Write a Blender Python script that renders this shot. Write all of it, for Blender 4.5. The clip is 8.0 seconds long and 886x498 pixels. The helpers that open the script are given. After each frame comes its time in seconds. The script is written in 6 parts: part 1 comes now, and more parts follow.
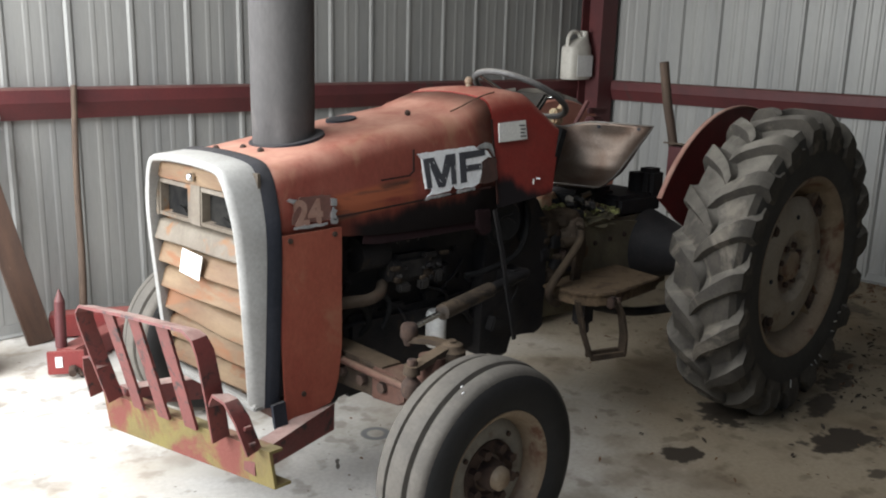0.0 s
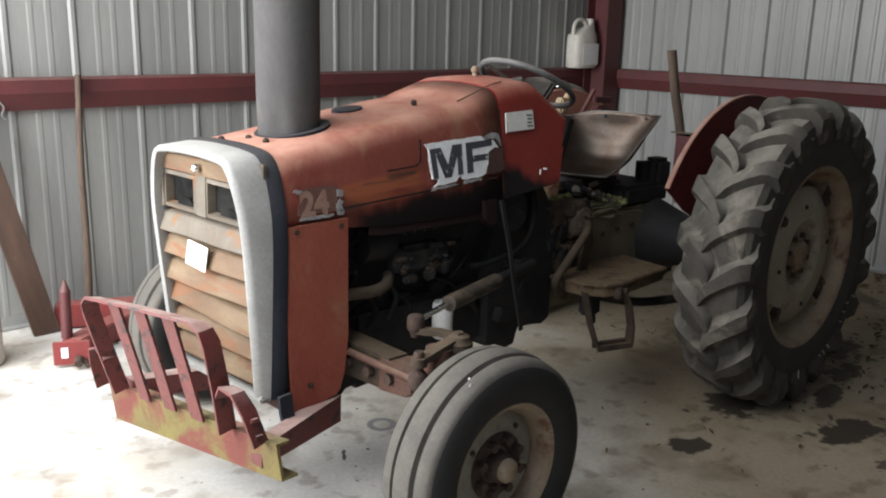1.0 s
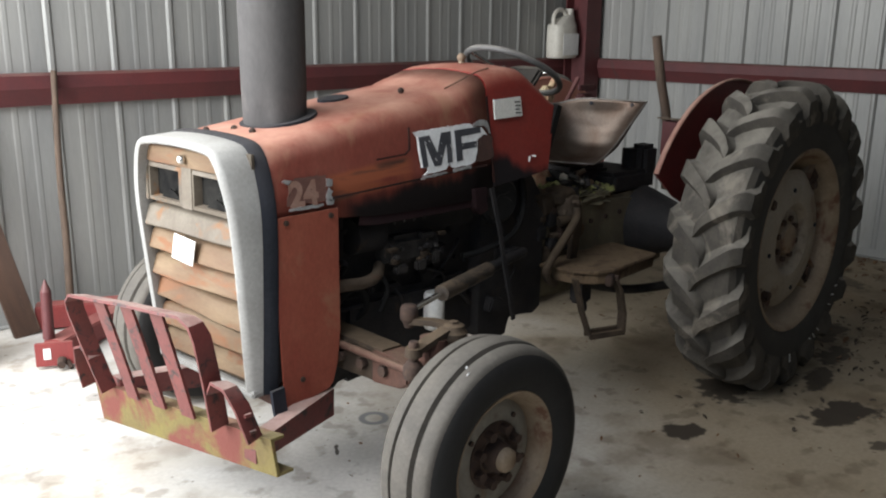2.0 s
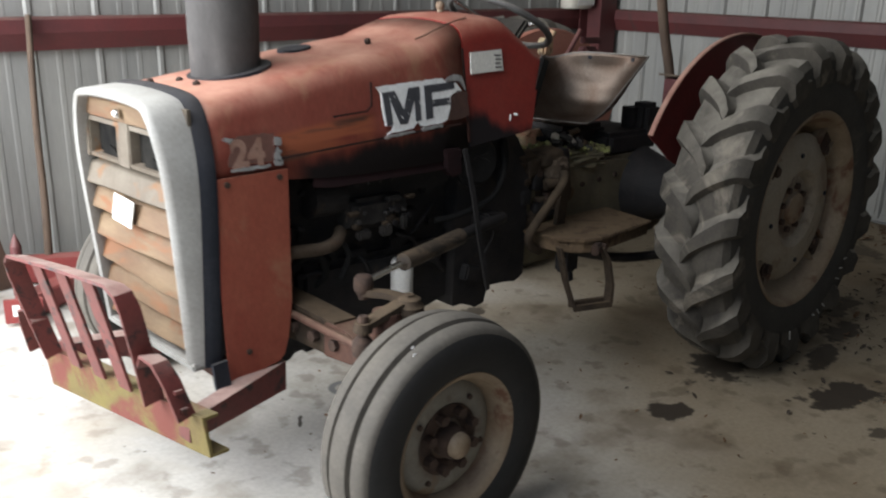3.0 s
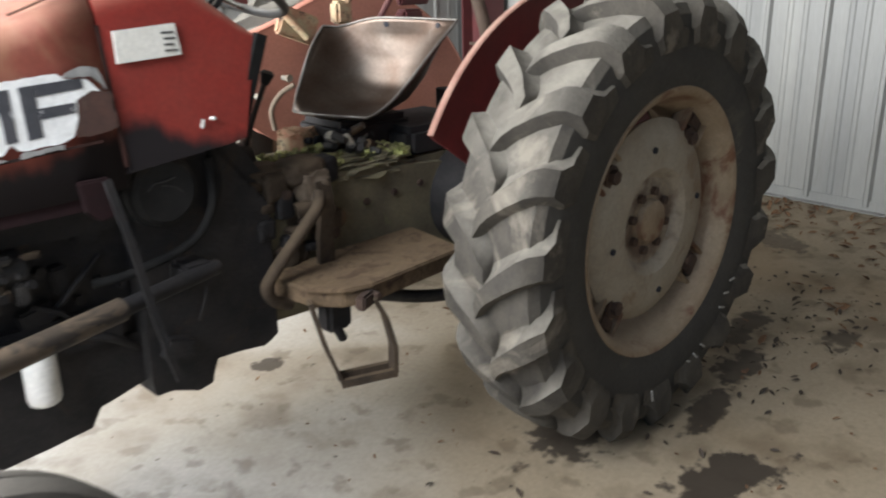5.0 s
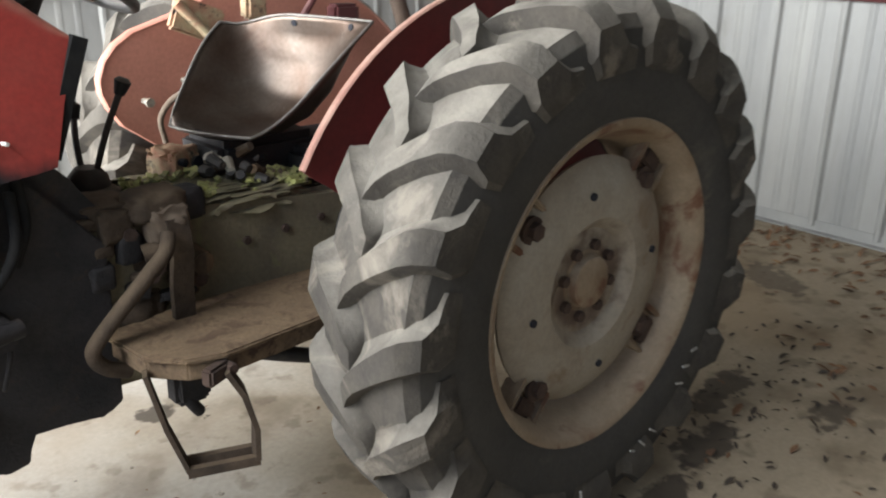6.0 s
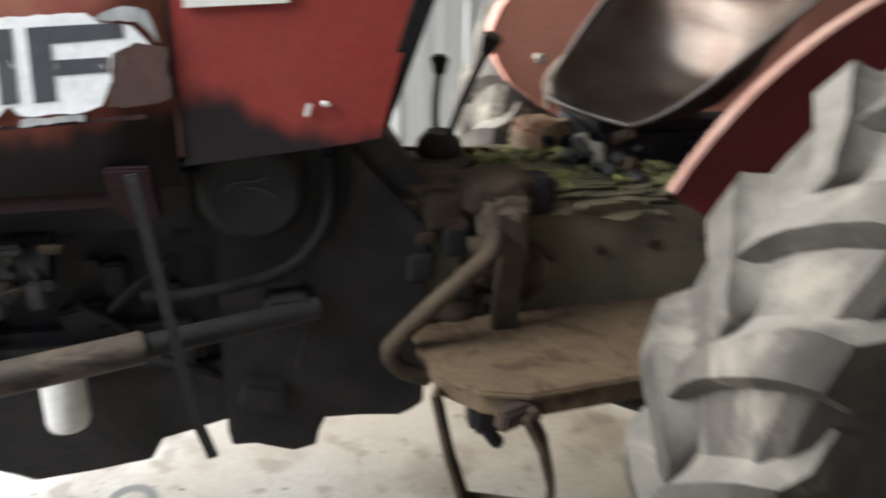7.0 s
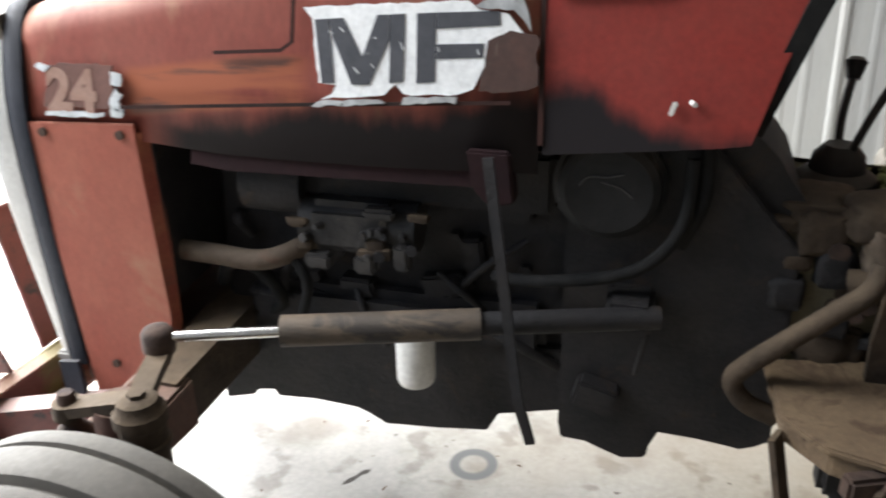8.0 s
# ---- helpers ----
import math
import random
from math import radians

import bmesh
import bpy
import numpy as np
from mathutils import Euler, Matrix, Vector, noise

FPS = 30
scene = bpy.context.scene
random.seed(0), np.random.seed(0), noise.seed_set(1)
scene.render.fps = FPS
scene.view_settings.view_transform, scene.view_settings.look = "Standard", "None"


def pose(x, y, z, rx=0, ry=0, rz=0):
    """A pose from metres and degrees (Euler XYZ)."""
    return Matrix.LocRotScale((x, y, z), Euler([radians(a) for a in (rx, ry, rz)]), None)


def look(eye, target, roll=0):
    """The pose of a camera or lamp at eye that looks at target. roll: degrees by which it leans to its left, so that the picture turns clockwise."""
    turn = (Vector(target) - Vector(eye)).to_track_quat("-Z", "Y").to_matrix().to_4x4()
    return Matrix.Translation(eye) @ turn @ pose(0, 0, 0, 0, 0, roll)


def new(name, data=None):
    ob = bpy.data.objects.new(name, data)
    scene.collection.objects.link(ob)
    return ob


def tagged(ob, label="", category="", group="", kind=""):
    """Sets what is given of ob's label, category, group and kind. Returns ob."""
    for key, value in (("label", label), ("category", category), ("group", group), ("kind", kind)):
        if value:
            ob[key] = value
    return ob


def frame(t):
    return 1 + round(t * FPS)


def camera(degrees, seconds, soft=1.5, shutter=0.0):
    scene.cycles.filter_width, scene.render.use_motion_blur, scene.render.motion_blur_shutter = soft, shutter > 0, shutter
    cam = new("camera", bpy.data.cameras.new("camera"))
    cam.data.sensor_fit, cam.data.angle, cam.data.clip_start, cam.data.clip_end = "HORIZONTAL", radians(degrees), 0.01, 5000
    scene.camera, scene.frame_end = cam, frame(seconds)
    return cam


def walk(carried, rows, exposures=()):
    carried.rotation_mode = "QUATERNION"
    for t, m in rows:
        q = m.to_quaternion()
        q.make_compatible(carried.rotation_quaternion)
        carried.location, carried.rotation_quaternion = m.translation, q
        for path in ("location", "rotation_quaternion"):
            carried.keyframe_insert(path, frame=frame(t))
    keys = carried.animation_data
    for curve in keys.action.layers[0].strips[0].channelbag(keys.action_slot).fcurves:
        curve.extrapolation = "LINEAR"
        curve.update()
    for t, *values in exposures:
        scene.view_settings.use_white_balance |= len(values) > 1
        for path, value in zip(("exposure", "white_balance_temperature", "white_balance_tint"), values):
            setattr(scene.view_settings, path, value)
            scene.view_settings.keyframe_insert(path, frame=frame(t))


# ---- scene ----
cam = camera(54.2, 8.0, 2.0, 0.5)
PATH = [
    (0, (-3.53, -2.375, 1.54), (-2.178, -0.976, 1.075), 1.5),
    (0.5, (-3.526, -2.367, 1.542), (-2.181, -0.969, 1.06), 1.5),
    (1, (-3.524, -2.356, 1.544), (-2.183, -0.956, 1.053), 1.4),
    (1.5, (-3.541, -2.342, 1.537), (-2.165, -0.97, 1.062), 1.6),
    (2.8, (-3.353, -2.261, 1.478), (-2.009, -0.9, 0.896), -0.4),
    (3, (-3.24, -2.301, 1.504), (-1.936, -0.91, 0.898), 1.2),
    (3.5, (-3.008, -2.26, 1.475), (-1.771, -0.834, 0.815), 0.0),
    (4, (-2.709, -2.18, 1.495), (-1.393, -0.792, 0.908), 0.4),
    (4.5, (-2.37, -2.126, 1.464), (-1.069, -0.737, 0.849), -0.2),
    (5, (-2.051, -2.09, 1.434), (-0.732, -0.748, 0.754), -1.5),
    (5.2, (-1.94, -2.044, 1.425), (-0.57, -0.738, 0.779), -0.2),
    (6.3, (-1.34, -1.881, 1.431), (-0.217, -0.412, 0.669), 0.4),
    (6.5, (-1.264, -1.803, 1.406), (-0.334, -0.218, 0.616), 0.4),
    (7, (-1.147, -1.607, 1.412), (-0.721, 0.157, 0.57), 1.1),
    (7.5, (-1.067, -1.537, 1.414), (-1.262, 0.247, 0.533), -1.0),
    (8, (-1.03, -1.556, 1.403), (-1.547, 0.181, 0.556), -2.8),
]
walk(cam, [(t, look(eye, target, roll)) for t, eye, target, roll in PATH],
     exposures=[(0, -0.25), (3.0, -0.25), (3.6, -0.3), (4.4, 0.85), (5.0, 1.15), (6.5, 1.4), (7.0, 1.3), (7.45, 1.6), (8, 1.2)])

# ---- light: daylight from the open end of the shed ----
world = bpy.data.worlds.new("daylight")
scene.world = world
world.use_nodes = True
wn = world.node_tree.nodes
sky = wn.new("ShaderNodeTexSky")
sky.sky_type = "NISHITA"
sky.sun_disc = False
sky.sun_elevation, sky.sun_rotation = radians(52), radians(175)
wn["Background"].inputs["Strength"].default_value = 0.12
world.node_tree.links.new(sky.outputs["Color"], wn["Background"].inputs["Color"])

sun = new("sun", bpy.data.lights.new("sun", "SUN"))
sun.data.energy, sun.data.angle, sun.data.color = 3.0, radians(0.6), (1.0, 0.95, 0.88)
sun.matrix_world = look((0.3, -6, 8), (0, 0, 0))

opening = new("daylight_opening", bpy.data.lights.new("daylight_opening", "AREA"))
opening.data.shape, opening.data.size, opening.data.size_y = "RECTANGLE", 4.4, 2.4
opening.data.energy, opening.data.color = 280.0, (0.975, 1.0, 1.025)
opening.matrix_world = look((-3.5, 0.55, 2.9), (-2.0, 0.4, 0.0))

doorway = new("daylight_doorway", bpy.data.lights.new("daylight_doorway", "AREA"))
doorway.data.shape, doorway.data.size, doorway.data.size_y = "RECTANGLE", 2.0, 2.1
doorway.data.energy, doorway.data.color = 270.0, (0.975, 1.0, 1.025)
doorway.matrix_world = look((-4.6, 1.05, 1.5), (1.5, -0.45, 0.45))


# ---- materials ----
def surf(name, a, b, size=6.0, rough=0.6, metal=0.0, bump=0.25, grain=90.0, third=None, third_at=0.6, third_size=4.0,
         dust=None, dust_amount=0.6, rough2=None, stretch=(1, 1, 1), detail=6.0, speck=0.35, spec=0.5, dust_from=0.1):
    """Two mottled tones with fine grain, an optional third tone in patches (rust, stains), and dust lying on upward faces."""
    m = bpy.data.materials.new(name)
    m.use_nodes = True
    t = m.node_tree
    n, l = t.nodes, t.links
    p = n["Principled BSDF"]
    co = n.new("ShaderNodeTexCoord")
    mp = n.new("ShaderNodeMapping")
    mp.inputs["Scale"].default_value = stretch
    l.new(co.outputs["Object"], mp.inputs["Vector"])

    def tex(scale, det=6.0, dist=0.0):
        q = n.new("ShaderNodeTexNoise")
        q.inputs["Scale"].default_value, q.inputs["Detail"].default_value = scale, det
        q.inputs["Distortion"].default_value = dist
        q.inputs["Roughness"].default_value = 0.62
        l.new(mp.outputs["Vector"], q.inputs["Vector"])
        return q.outputs["Fac"]

    def ramp(src, lo, hi):
        q = n.new("ShaderNodeMapRange")
        q.inputs["From Min"].default_value, q.inputs["From Max"].default_value = lo, hi
        l.new(src, q.inputs["Value"])
        return q.outputs["Result"]

    def mix(f, x, y, kind="MIX"):
        q = n.new("ShaderNodeMix")
        q.data_type, q.blend_type = "RGBA", kind
        for s, v in ((q.inputs["Factor"], f), (q.inputs[6], x), (q.inputs[7], y)):
            if isinstance(v, (tuple, list)):
                s.default_value = (*v, 1)
            elif isinstance(v, (int, float)):
                s.default_value = v
            else:
                l.new(v, s)
        return q.outputs[2]

    col = mix(ramp(tex(size, detail, 0.4), 0.33, 0.67), a, b)
    fine = tex(grain, 4.0)
    tone = ramp(fine, 0.25, 0.75)
    col = mix(speck, col, mix(tone, (0.55, 0.55, 0.55), (1.35, 1.35, 1.35)), "MULTIPLY")
    if third:
        patch = ramp(tex(third_size, 8.0, 0.8), third_at, third_at + 0.09)
        col = mix(patch, col, third)
    if dust:
        g = n.new("ShaderNodeNewGeometry")
        s = n.new("ShaderNodeSeparateXYZ")
        l.new(g.outputs["Normal"], s.inputs[0])
        up = ramp(s.outputs["Z"], dust_from, 0.95)
        k = n.new("ShaderNodeMath")
        k.operation = "MULTIPLY"
        l.new(up, k.inputs[0])
        w = n.new("ShaderNodeMath")
        w.operation = "MULTIPLY"
        l.new(ramp(tex(9.0, 5.0), 0.2, 0.7), w.inputs[0])
        w.inputs[1].default_value = dust_amount
        l.new(w.outputs[0], k.inputs[1])
        col = mix(k.outputs[0], col, dust)
    l.new(col, p.inputs["Base Color"])
    r = n.new("ShaderNodeMapRange")
    r.inputs["To Min"].default_value, r.inputs["To Max"].default_value = rough, (rough2 if rough2 else min(1.0, rough + 0.2))
    l.new(tex(size * 2.3), r.inputs["Value"])
    l.new(r.outputs["Result"], p.inputs["Roughness"])
    p.inputs["Metallic"].default_value = metal
    p.inputs["Specular IOR Level"].default_value = spec
    if bump:
        bp = n.new("ShaderNodeBump")
        bp.inputs["Strength"].default_value, bp.inputs["Distance"].default_value = bump, 0.004
        l.new(fine, bp.inputs["Height"])
        l.new(bp.outputs["Normal"], p.inputs["Normal"])
    return m


DUST = (0.36, 0.30, 0.23)
red = surf("faded_red_paint", (0.235, 0.050, 0.032), (0.305, 0.092, 0.056), 3, 0.5, spec=0.35, bump=0.05, third=(0.30, 0.125, 0.075), third_at=0.57, third_size=3, dust=(0.496, 0.288, 0.208), dust_amount=0.75, stretch=(1.2, 1.2, 0.7))
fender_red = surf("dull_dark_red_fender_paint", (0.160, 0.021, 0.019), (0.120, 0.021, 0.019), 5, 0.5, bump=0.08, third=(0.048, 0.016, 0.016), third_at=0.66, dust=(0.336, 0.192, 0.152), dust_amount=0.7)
worn_orange = surf("worn_orange_paint", (0.33, 0.10, 0.05), (0.27, 0.055, 0.034), 9, 0.55, third=(0.16, 0.07, 0.045), third_at=0.58, stretch=(0.4, 1, 2.2))
soot = surf("sooty_paint", (0.02, 0.015, 0.014), (0.05, 0.022, 0.018), 12, 0.62, third=(0.3, 0.035, 0.025), third_at=0.68, stretch=(1, 1, 0.6), spec=0.12)
oxide = surf("red_oxide_primer", (0.10, 0.02, 0.02), (0.066, 0.017, 0.018), 3, 0.5, bump=0.1, third=(0.055, 0.028, 0.025), third_at=0.6, dust=(0.22, 0.15, 0.12), dust_amount=0.45)
white_paint = surf("grey_white_paint", (0.30, 0.296, 0.28), (0.24, 0.233, 0.217), 7, 0.45, bump=0.05, third=(0.225, 0.180, 0.128), third_at=0.69, dust=(0.450, 0.420, 0.360), dust_amount=0.3)
black_band = surf("black_rubber_band", (0.018, 0.020, 0.026), (0.028, 0.030, 0.037), 8, 0.6, dust=DUST, dust_amount=0.12, spec=0.12)
grille_tan = surf("rusty_tan_sheet", (0.165, 0.108, 0.056), (0.105, 0.052, 0.022), 8, 0.62, third=(0.155, 0.058, 0.017), third_at=0.52, third_size=7, stretch=(1, 0.5, 1.6), dust=DUST, dust_amount=0.12)
grille_grey = surf("dull_tan_grey_sheet", (0.13, 0.108, 0.08), (0.085, 0.065, 0.045), 7, 0.6, third=(0.150, 0.070, 0.026), third_at=0.58, third_size=8)
black_iron = surf("oily_black_iron", (0.014, 0.0135, 0.0145), (0.027, 0.024, 0.0235), 10, 0.6, bump=0.6, third=(0.038, 0.027, 0.020), third_at=0.60, third_size=9, spec=0.26)
# the light third tone paints small glints on the greasy iron
grey_iron = surf("oily_grey_iron_with_glints", (0.014, 0.013, 0.013), (0.045, 0.040, 0.036), 16, 0.5, bump=0.5, third=(0.13, 0.105, 0.08), third_at=0.62, third_size=22, spec=0.35)
brown_iron = surf("rusty_dusty_iron", (0.105, 0.077, 0.053), (0.062, 0.040, 0.025), 12, 0.75, bump=0.5, third=(0.096, 0.036, 0.018), third_at=0.6, dust=(0.18, 0.135, 0.095), dust_amount=0.45)
rust_red = surf("rusty_red_iron", (0.095, 0.042, 0.027), (0.062, 0.027, 0.018), 14, 0.75, bump=0.5, third=(0.13, 0.088, 0.056), third_at=0.6, dust=(0.2, 0.135, 0.09), dust_amount=0.5)
green_iron = surf("mossy_green_casting", (0.155, 0.13, 0.078), (0.09, 0.076, 0.05), 7, 0.8, bump=0.6, third=(0.135, 0.125, 0.062), third_at=0.60, third_size=9, dust=(0.175, 0.155, 0.088), dust_amount=0.7)
lime_cover = surf("flaking_lime_paint", (0.30, 0.32, 0.10), (0.22, 0.20, 0.10), 26, 0.8, bump=0.6, third=(0.070, 0.049, 0.032), third_at=0.55, third_size=20)
flaking_red = surf("flaking_red_white_paint", (0.30, 0.12, 0.07), (0.36, 0.30, 0.18), 16, 0.7, bump=0.5, third=(0.035, 0.025, 0.021), third_at=0.56, third_size=22)
rim_grey = surf("dull_silver_wheel_paint", (0.300, 0.285, 0.245), (0.235, 0.215, 0.175), 7, 0.5, bump=0.2, third=(0.135, 0.08, 0.042), third_at=0.52, third_size=5.5, dust=DUST, dust_amount=0.5)
rim_tan = surf("rust_stained_rim_paint", (0.24, 0.185, 0.125), (0.165, 0.11, 0.065), 9, 0.55, bump=0.25, third=(0.11, 0.046, 0.022), third_at=0.53, third_size=6, dust=DUST, dust_amount=0.4)
rust_bolt = surf("rust", (0.060, 0.034, 0.022), (0.032, 0.019, 0.014), 40, 0.85, bump=0.6)
tread_mat = surf("dusty_worn_tread_rubber", (0.073, 0.064, 0.052), (0.040, 0.036, 0.031), 8, 0.8, bump=0.6, third=(0.15, 0.13, 0.104), third_at=0.56, dust=(0.25, 0.228, 0.192), dust_amount=0.85, dust_from=0.2, spec=0.25)
side_rubber = surf("black_sidewall_rubber", (0.034, 0.032, 0.029), (0.05, 0.046, 0.04), 6, 0.75, bump=0.2, third=(0.10, 0.088, 0.066), third_at=0.60, third_size=2.5, spec=0.3)
front_tread = surf("grey_dusty_front_tread", (0.098, 0.087, 0.072), (0.066, 0.059, 0.05), 8, 0.75, bump=0.3, third=(0.186, 0.161, 0.118), third_at=0.66)
seat_steel = surf("bare_pressed_steel", (0.15, 0.125, 0.105), (0.085, 0.055, 0.04), 5, 0.40, metal=0.85, spec=0.3, bump=0.10, third=(0.30, 0.28, 0.26), third_at=0.64, third_size=7, rough2=0.52)
chrome = surf("polished_rod_steel", (0.75, 0.74, 0.72), (0.6, 0.58, 0.55), 8, 0.15, metal=1.0, bump=0.02)
bright_chip = surf("bright_foil_edge", (0.8, 0.8, 0.8), (0.5, 0.5, 0.5), 30, 0.25, metal=0.8, bump=0.2, third=(0.03, 0.03, 0.03), third_at=0.6, third_size=40)
dark_glass = surf("dark_lamp_glass", (0.006, 0.006, 0.006), (0.02, 0.019, 0.017), 14, 0.4, bump=0.2, rough2=0.9, spec=0.04)
stack_grey = surf("dull_grey_sheet", (0.082, 0.077, 0.074), (0.062, 0.059, 0.058), 4, 0.75, spec=0.2, bump=0.08, third=(0.11, 0.10, 0.092), third_at=0.63, stretch=(1, 1, 0.4))
bare_rust = surf("bare_dark_rust_patch", (0.075, 0.035, 0.026), (0.05, 0.026, 0.02), 18, 0.7, bump=0.4, third=(0.11, 0.085, 0.07), third_at=0.62, third_size=16)
patch_brown = surf("brown_glue_patch", (0.135, 0.06, 0.045), (0.10, 0.045, 0.034), 16, 0.7, third=(0.18, 0.10, 0.075), third_at=0.64)
cylinder_brown = surf("mottled_greasy_brown", (0.105, 0.074, 0.048), (0.032, 0.025, 0.020), 7, 0.6, bump=0.3, third=(0.018, 0.014, 0.012), third_at=0.49, third_size=12, stretch=(0.6, 1, 2.0), dust=(0.17, 0.125, 0.08), dust_amount=0.35)
front_side = surf("clean_black_sidewall_rubber", (0.013, 0.013, 0.013), (0.019, 0.018, 0.017), 6, 0.6, bump=0.15, third=(0.05, 0.044, 0.036), third_at=0.68, spec=0.3)
wood_dark = surf("dark_weathered_wood", (0.10, 0.066, 0.044), (0.06, 0.04, 0.028), 9, 0.75, bump=0.3, third=(0.035, 0.024, 0.018), third_at=0.62, stretch=(6, 6, 0.6))
seat_edge = surf("worn_bright_steel_edge", (0.24, 0.225, 0.205), (0.15, 0.13, 0.112), 9, 0.45, metal=0.6, bump=0.1)
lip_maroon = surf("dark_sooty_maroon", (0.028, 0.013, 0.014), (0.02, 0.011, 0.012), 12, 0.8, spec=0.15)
# far fender red, painted paler to make up for weaker light there
far_red = surf("lightened_pink_red_paint", (0.46, 0.20, 0.145), (0.40, 0.165, 0.115), 4, 0.5, bump=0.06, third=(0.30, 0.13, 0.09), third_at=0.64)
hose_rubber = surf("oily_black_hose", (0.012, 0.012, 0.012), (0.020, 0.019, 0.018), 20, 0.85, bump=0.2, spec=0.12)
dark_brown = surf("dark_greasy_brown_casting", (0.072, 0.052, 0.036), (0.034, 0.026, 0.02), 14, 0.75, bump=0.6, third=(0.12, 0.078, 0.046), third_at=0.6, dust=(0.17, 0.125, 0.08), dust_amount=0.5, spec=0.12)
copper_dirt = surf("dark_dirt_clods", (0.035, 0.027, 0.02), (0.06, 0.042, 0.028), 30, 0.9, bump=0.3)
chalk = surf("white_chalk", (0.36, 0.355, 0.33), (0.2, 0.195, 0.18), 40, 0.9, bump=0.2)
black_plastic = surf("black_plastic", (0.016, 0.016, 0.017), (0.024, 0.024, 0.024), 20, 0.4, bump=0.05, dust=DUST, dust_amount=0.25, spec=0.12)
wheel_plastic = surf("worn_dark_grey_plastic", (0.09, 0.088, 0.085), (0.06, 0.058, 0.056), 14, 0.45, bump=0.05, dust=(0.42, 0.38, 0.33), dust_amount=0.6)
badge_white = surf("scuffed_white_decal", (0.86, 0.86, 0.85), (0.76, 0.76, 0.75), 14, 0.35, bump=0.03, third=(0.4, 0.37, 0.33), third_at=0.68, third_size=12)
badge_dark = surf("scuffed_charcoal_print", (0.045, 0.047, 0.055), (0.07, 0.07, 0.078), 18, 0.4, bump=0.03, third=(0.5, 0.5, 0.5), third_at=0.71, third_size=26)
paper = surf("white_paper", (0.75, 0.73, 0.68), (0.66, 0.64, 0.58), 6, 0.8, bump=0.03)
ink = surf("faded_ink", (0.07, 0.07, 0.07), (0.12, 0.11, 0.10), 30, 0.8, bump=0)
number_tan = surf("tan_number_ghost", (0.28, 0.17, 0.13), (0.22, 0.115, 0.08), 24, 0.6, bump=0.03)
filter_white = surf("white_enamel_filter", (0.72, 0.71, 0.68), (0.62, 0.6, 0.55), 9, 0.35, bump=0.03, third=(0.3, 0.26, 0.2), third_at=0.68)
bumper_paint = surf("yellow_and_red_flaking_paint", (0.15, 0.12, 0.03), (0.115, 0.08, 0.026), 8, 0.7, bump=0.5, third=(0.13, 0.03, 0.02), third_at=0.47, third_size=3.2, dust=(0.26, 0.23, 0.14), dust_amount=0.4)
guard_red = surf("chipped_dark_red_paint", (0.135, 0.029, 0.025), (0.10, 0.026, 0.023), 6, 0.5, bump=0.25, third=(0.022, 0.014, 0.014), third_at=0.54, third_size=22, dust=(0.50, 0.38, 0.33), dust_amount=0.85, dust_from=0.5)
frame_red = surf("bright_red_enamel", (0.215, 0.03, 0.027), (0.16, 0.026, 0.024), 5, 0.45, bump=0.1, third=(0.075, 0.022, 0.019), third_at=0.68, dust=(0.375, 0.225, 0.188), dust_amount=0.4)
wall_metal = surf("galvanised_wall_sheet", (0.315, 0.31, 0.288), (0.235, 0.234, 0.224), 2.2, 0.45, metal=0.2, bump=0.05, grain=60, third=(0.20, 0.193, 0.178), third_at=0.63, third_size=3.0, stretch=(1.5, 1.5, 0.2), speck=0.16)
roof_metal = surf("weathered_roof_sheet", (0.16, 0.16, 0.155), (0.13, 0.13, 0.125), 1.5, 0.6, metal=0.2, bump=0.05, speck=0.15)
board_brown = surf("old_varnished_board", (0.085, 0.045, 0.028), (0.045, 0.025, 0.017), 5, 0.6, bump=0.3, third=(0.252, 0.189, 0.126), third_at=0.63, third_size=9, stretch=(3, 3, 0.5))
jug_plastic = surf("dusty_white_jug_plastic", (0.62, 0.59, 0.52), (0.5, 0.47, 0.41), 5, 0.45, bump=0.04)
label_white = surf("white_label", (0.78, 0.77, 0.74), (0.7, 0.69, 0.66), 8, 0.6, bump=0)
lid_blue = surf("blue_plastic_lid", (0.03, 0.10, 0.28), (0.03, 0.085, 0.24), 8, 0.4, bump=0.03)
leaf_brown = surf("dry_brown_leaves", (0.16, 0.085, 0.04), (0.10, 0.05, 0.025), 30, 0.85, bump=0.2, third=(0.26, 0.16, 0.08), third_at=0.58, third_size=14)
gravel = surf("pale_gravel", (0.34, 0.31, 0.27), (0.26, 0.24, 0.2), 2.0, 0.9, bump=0.6, grain=40)


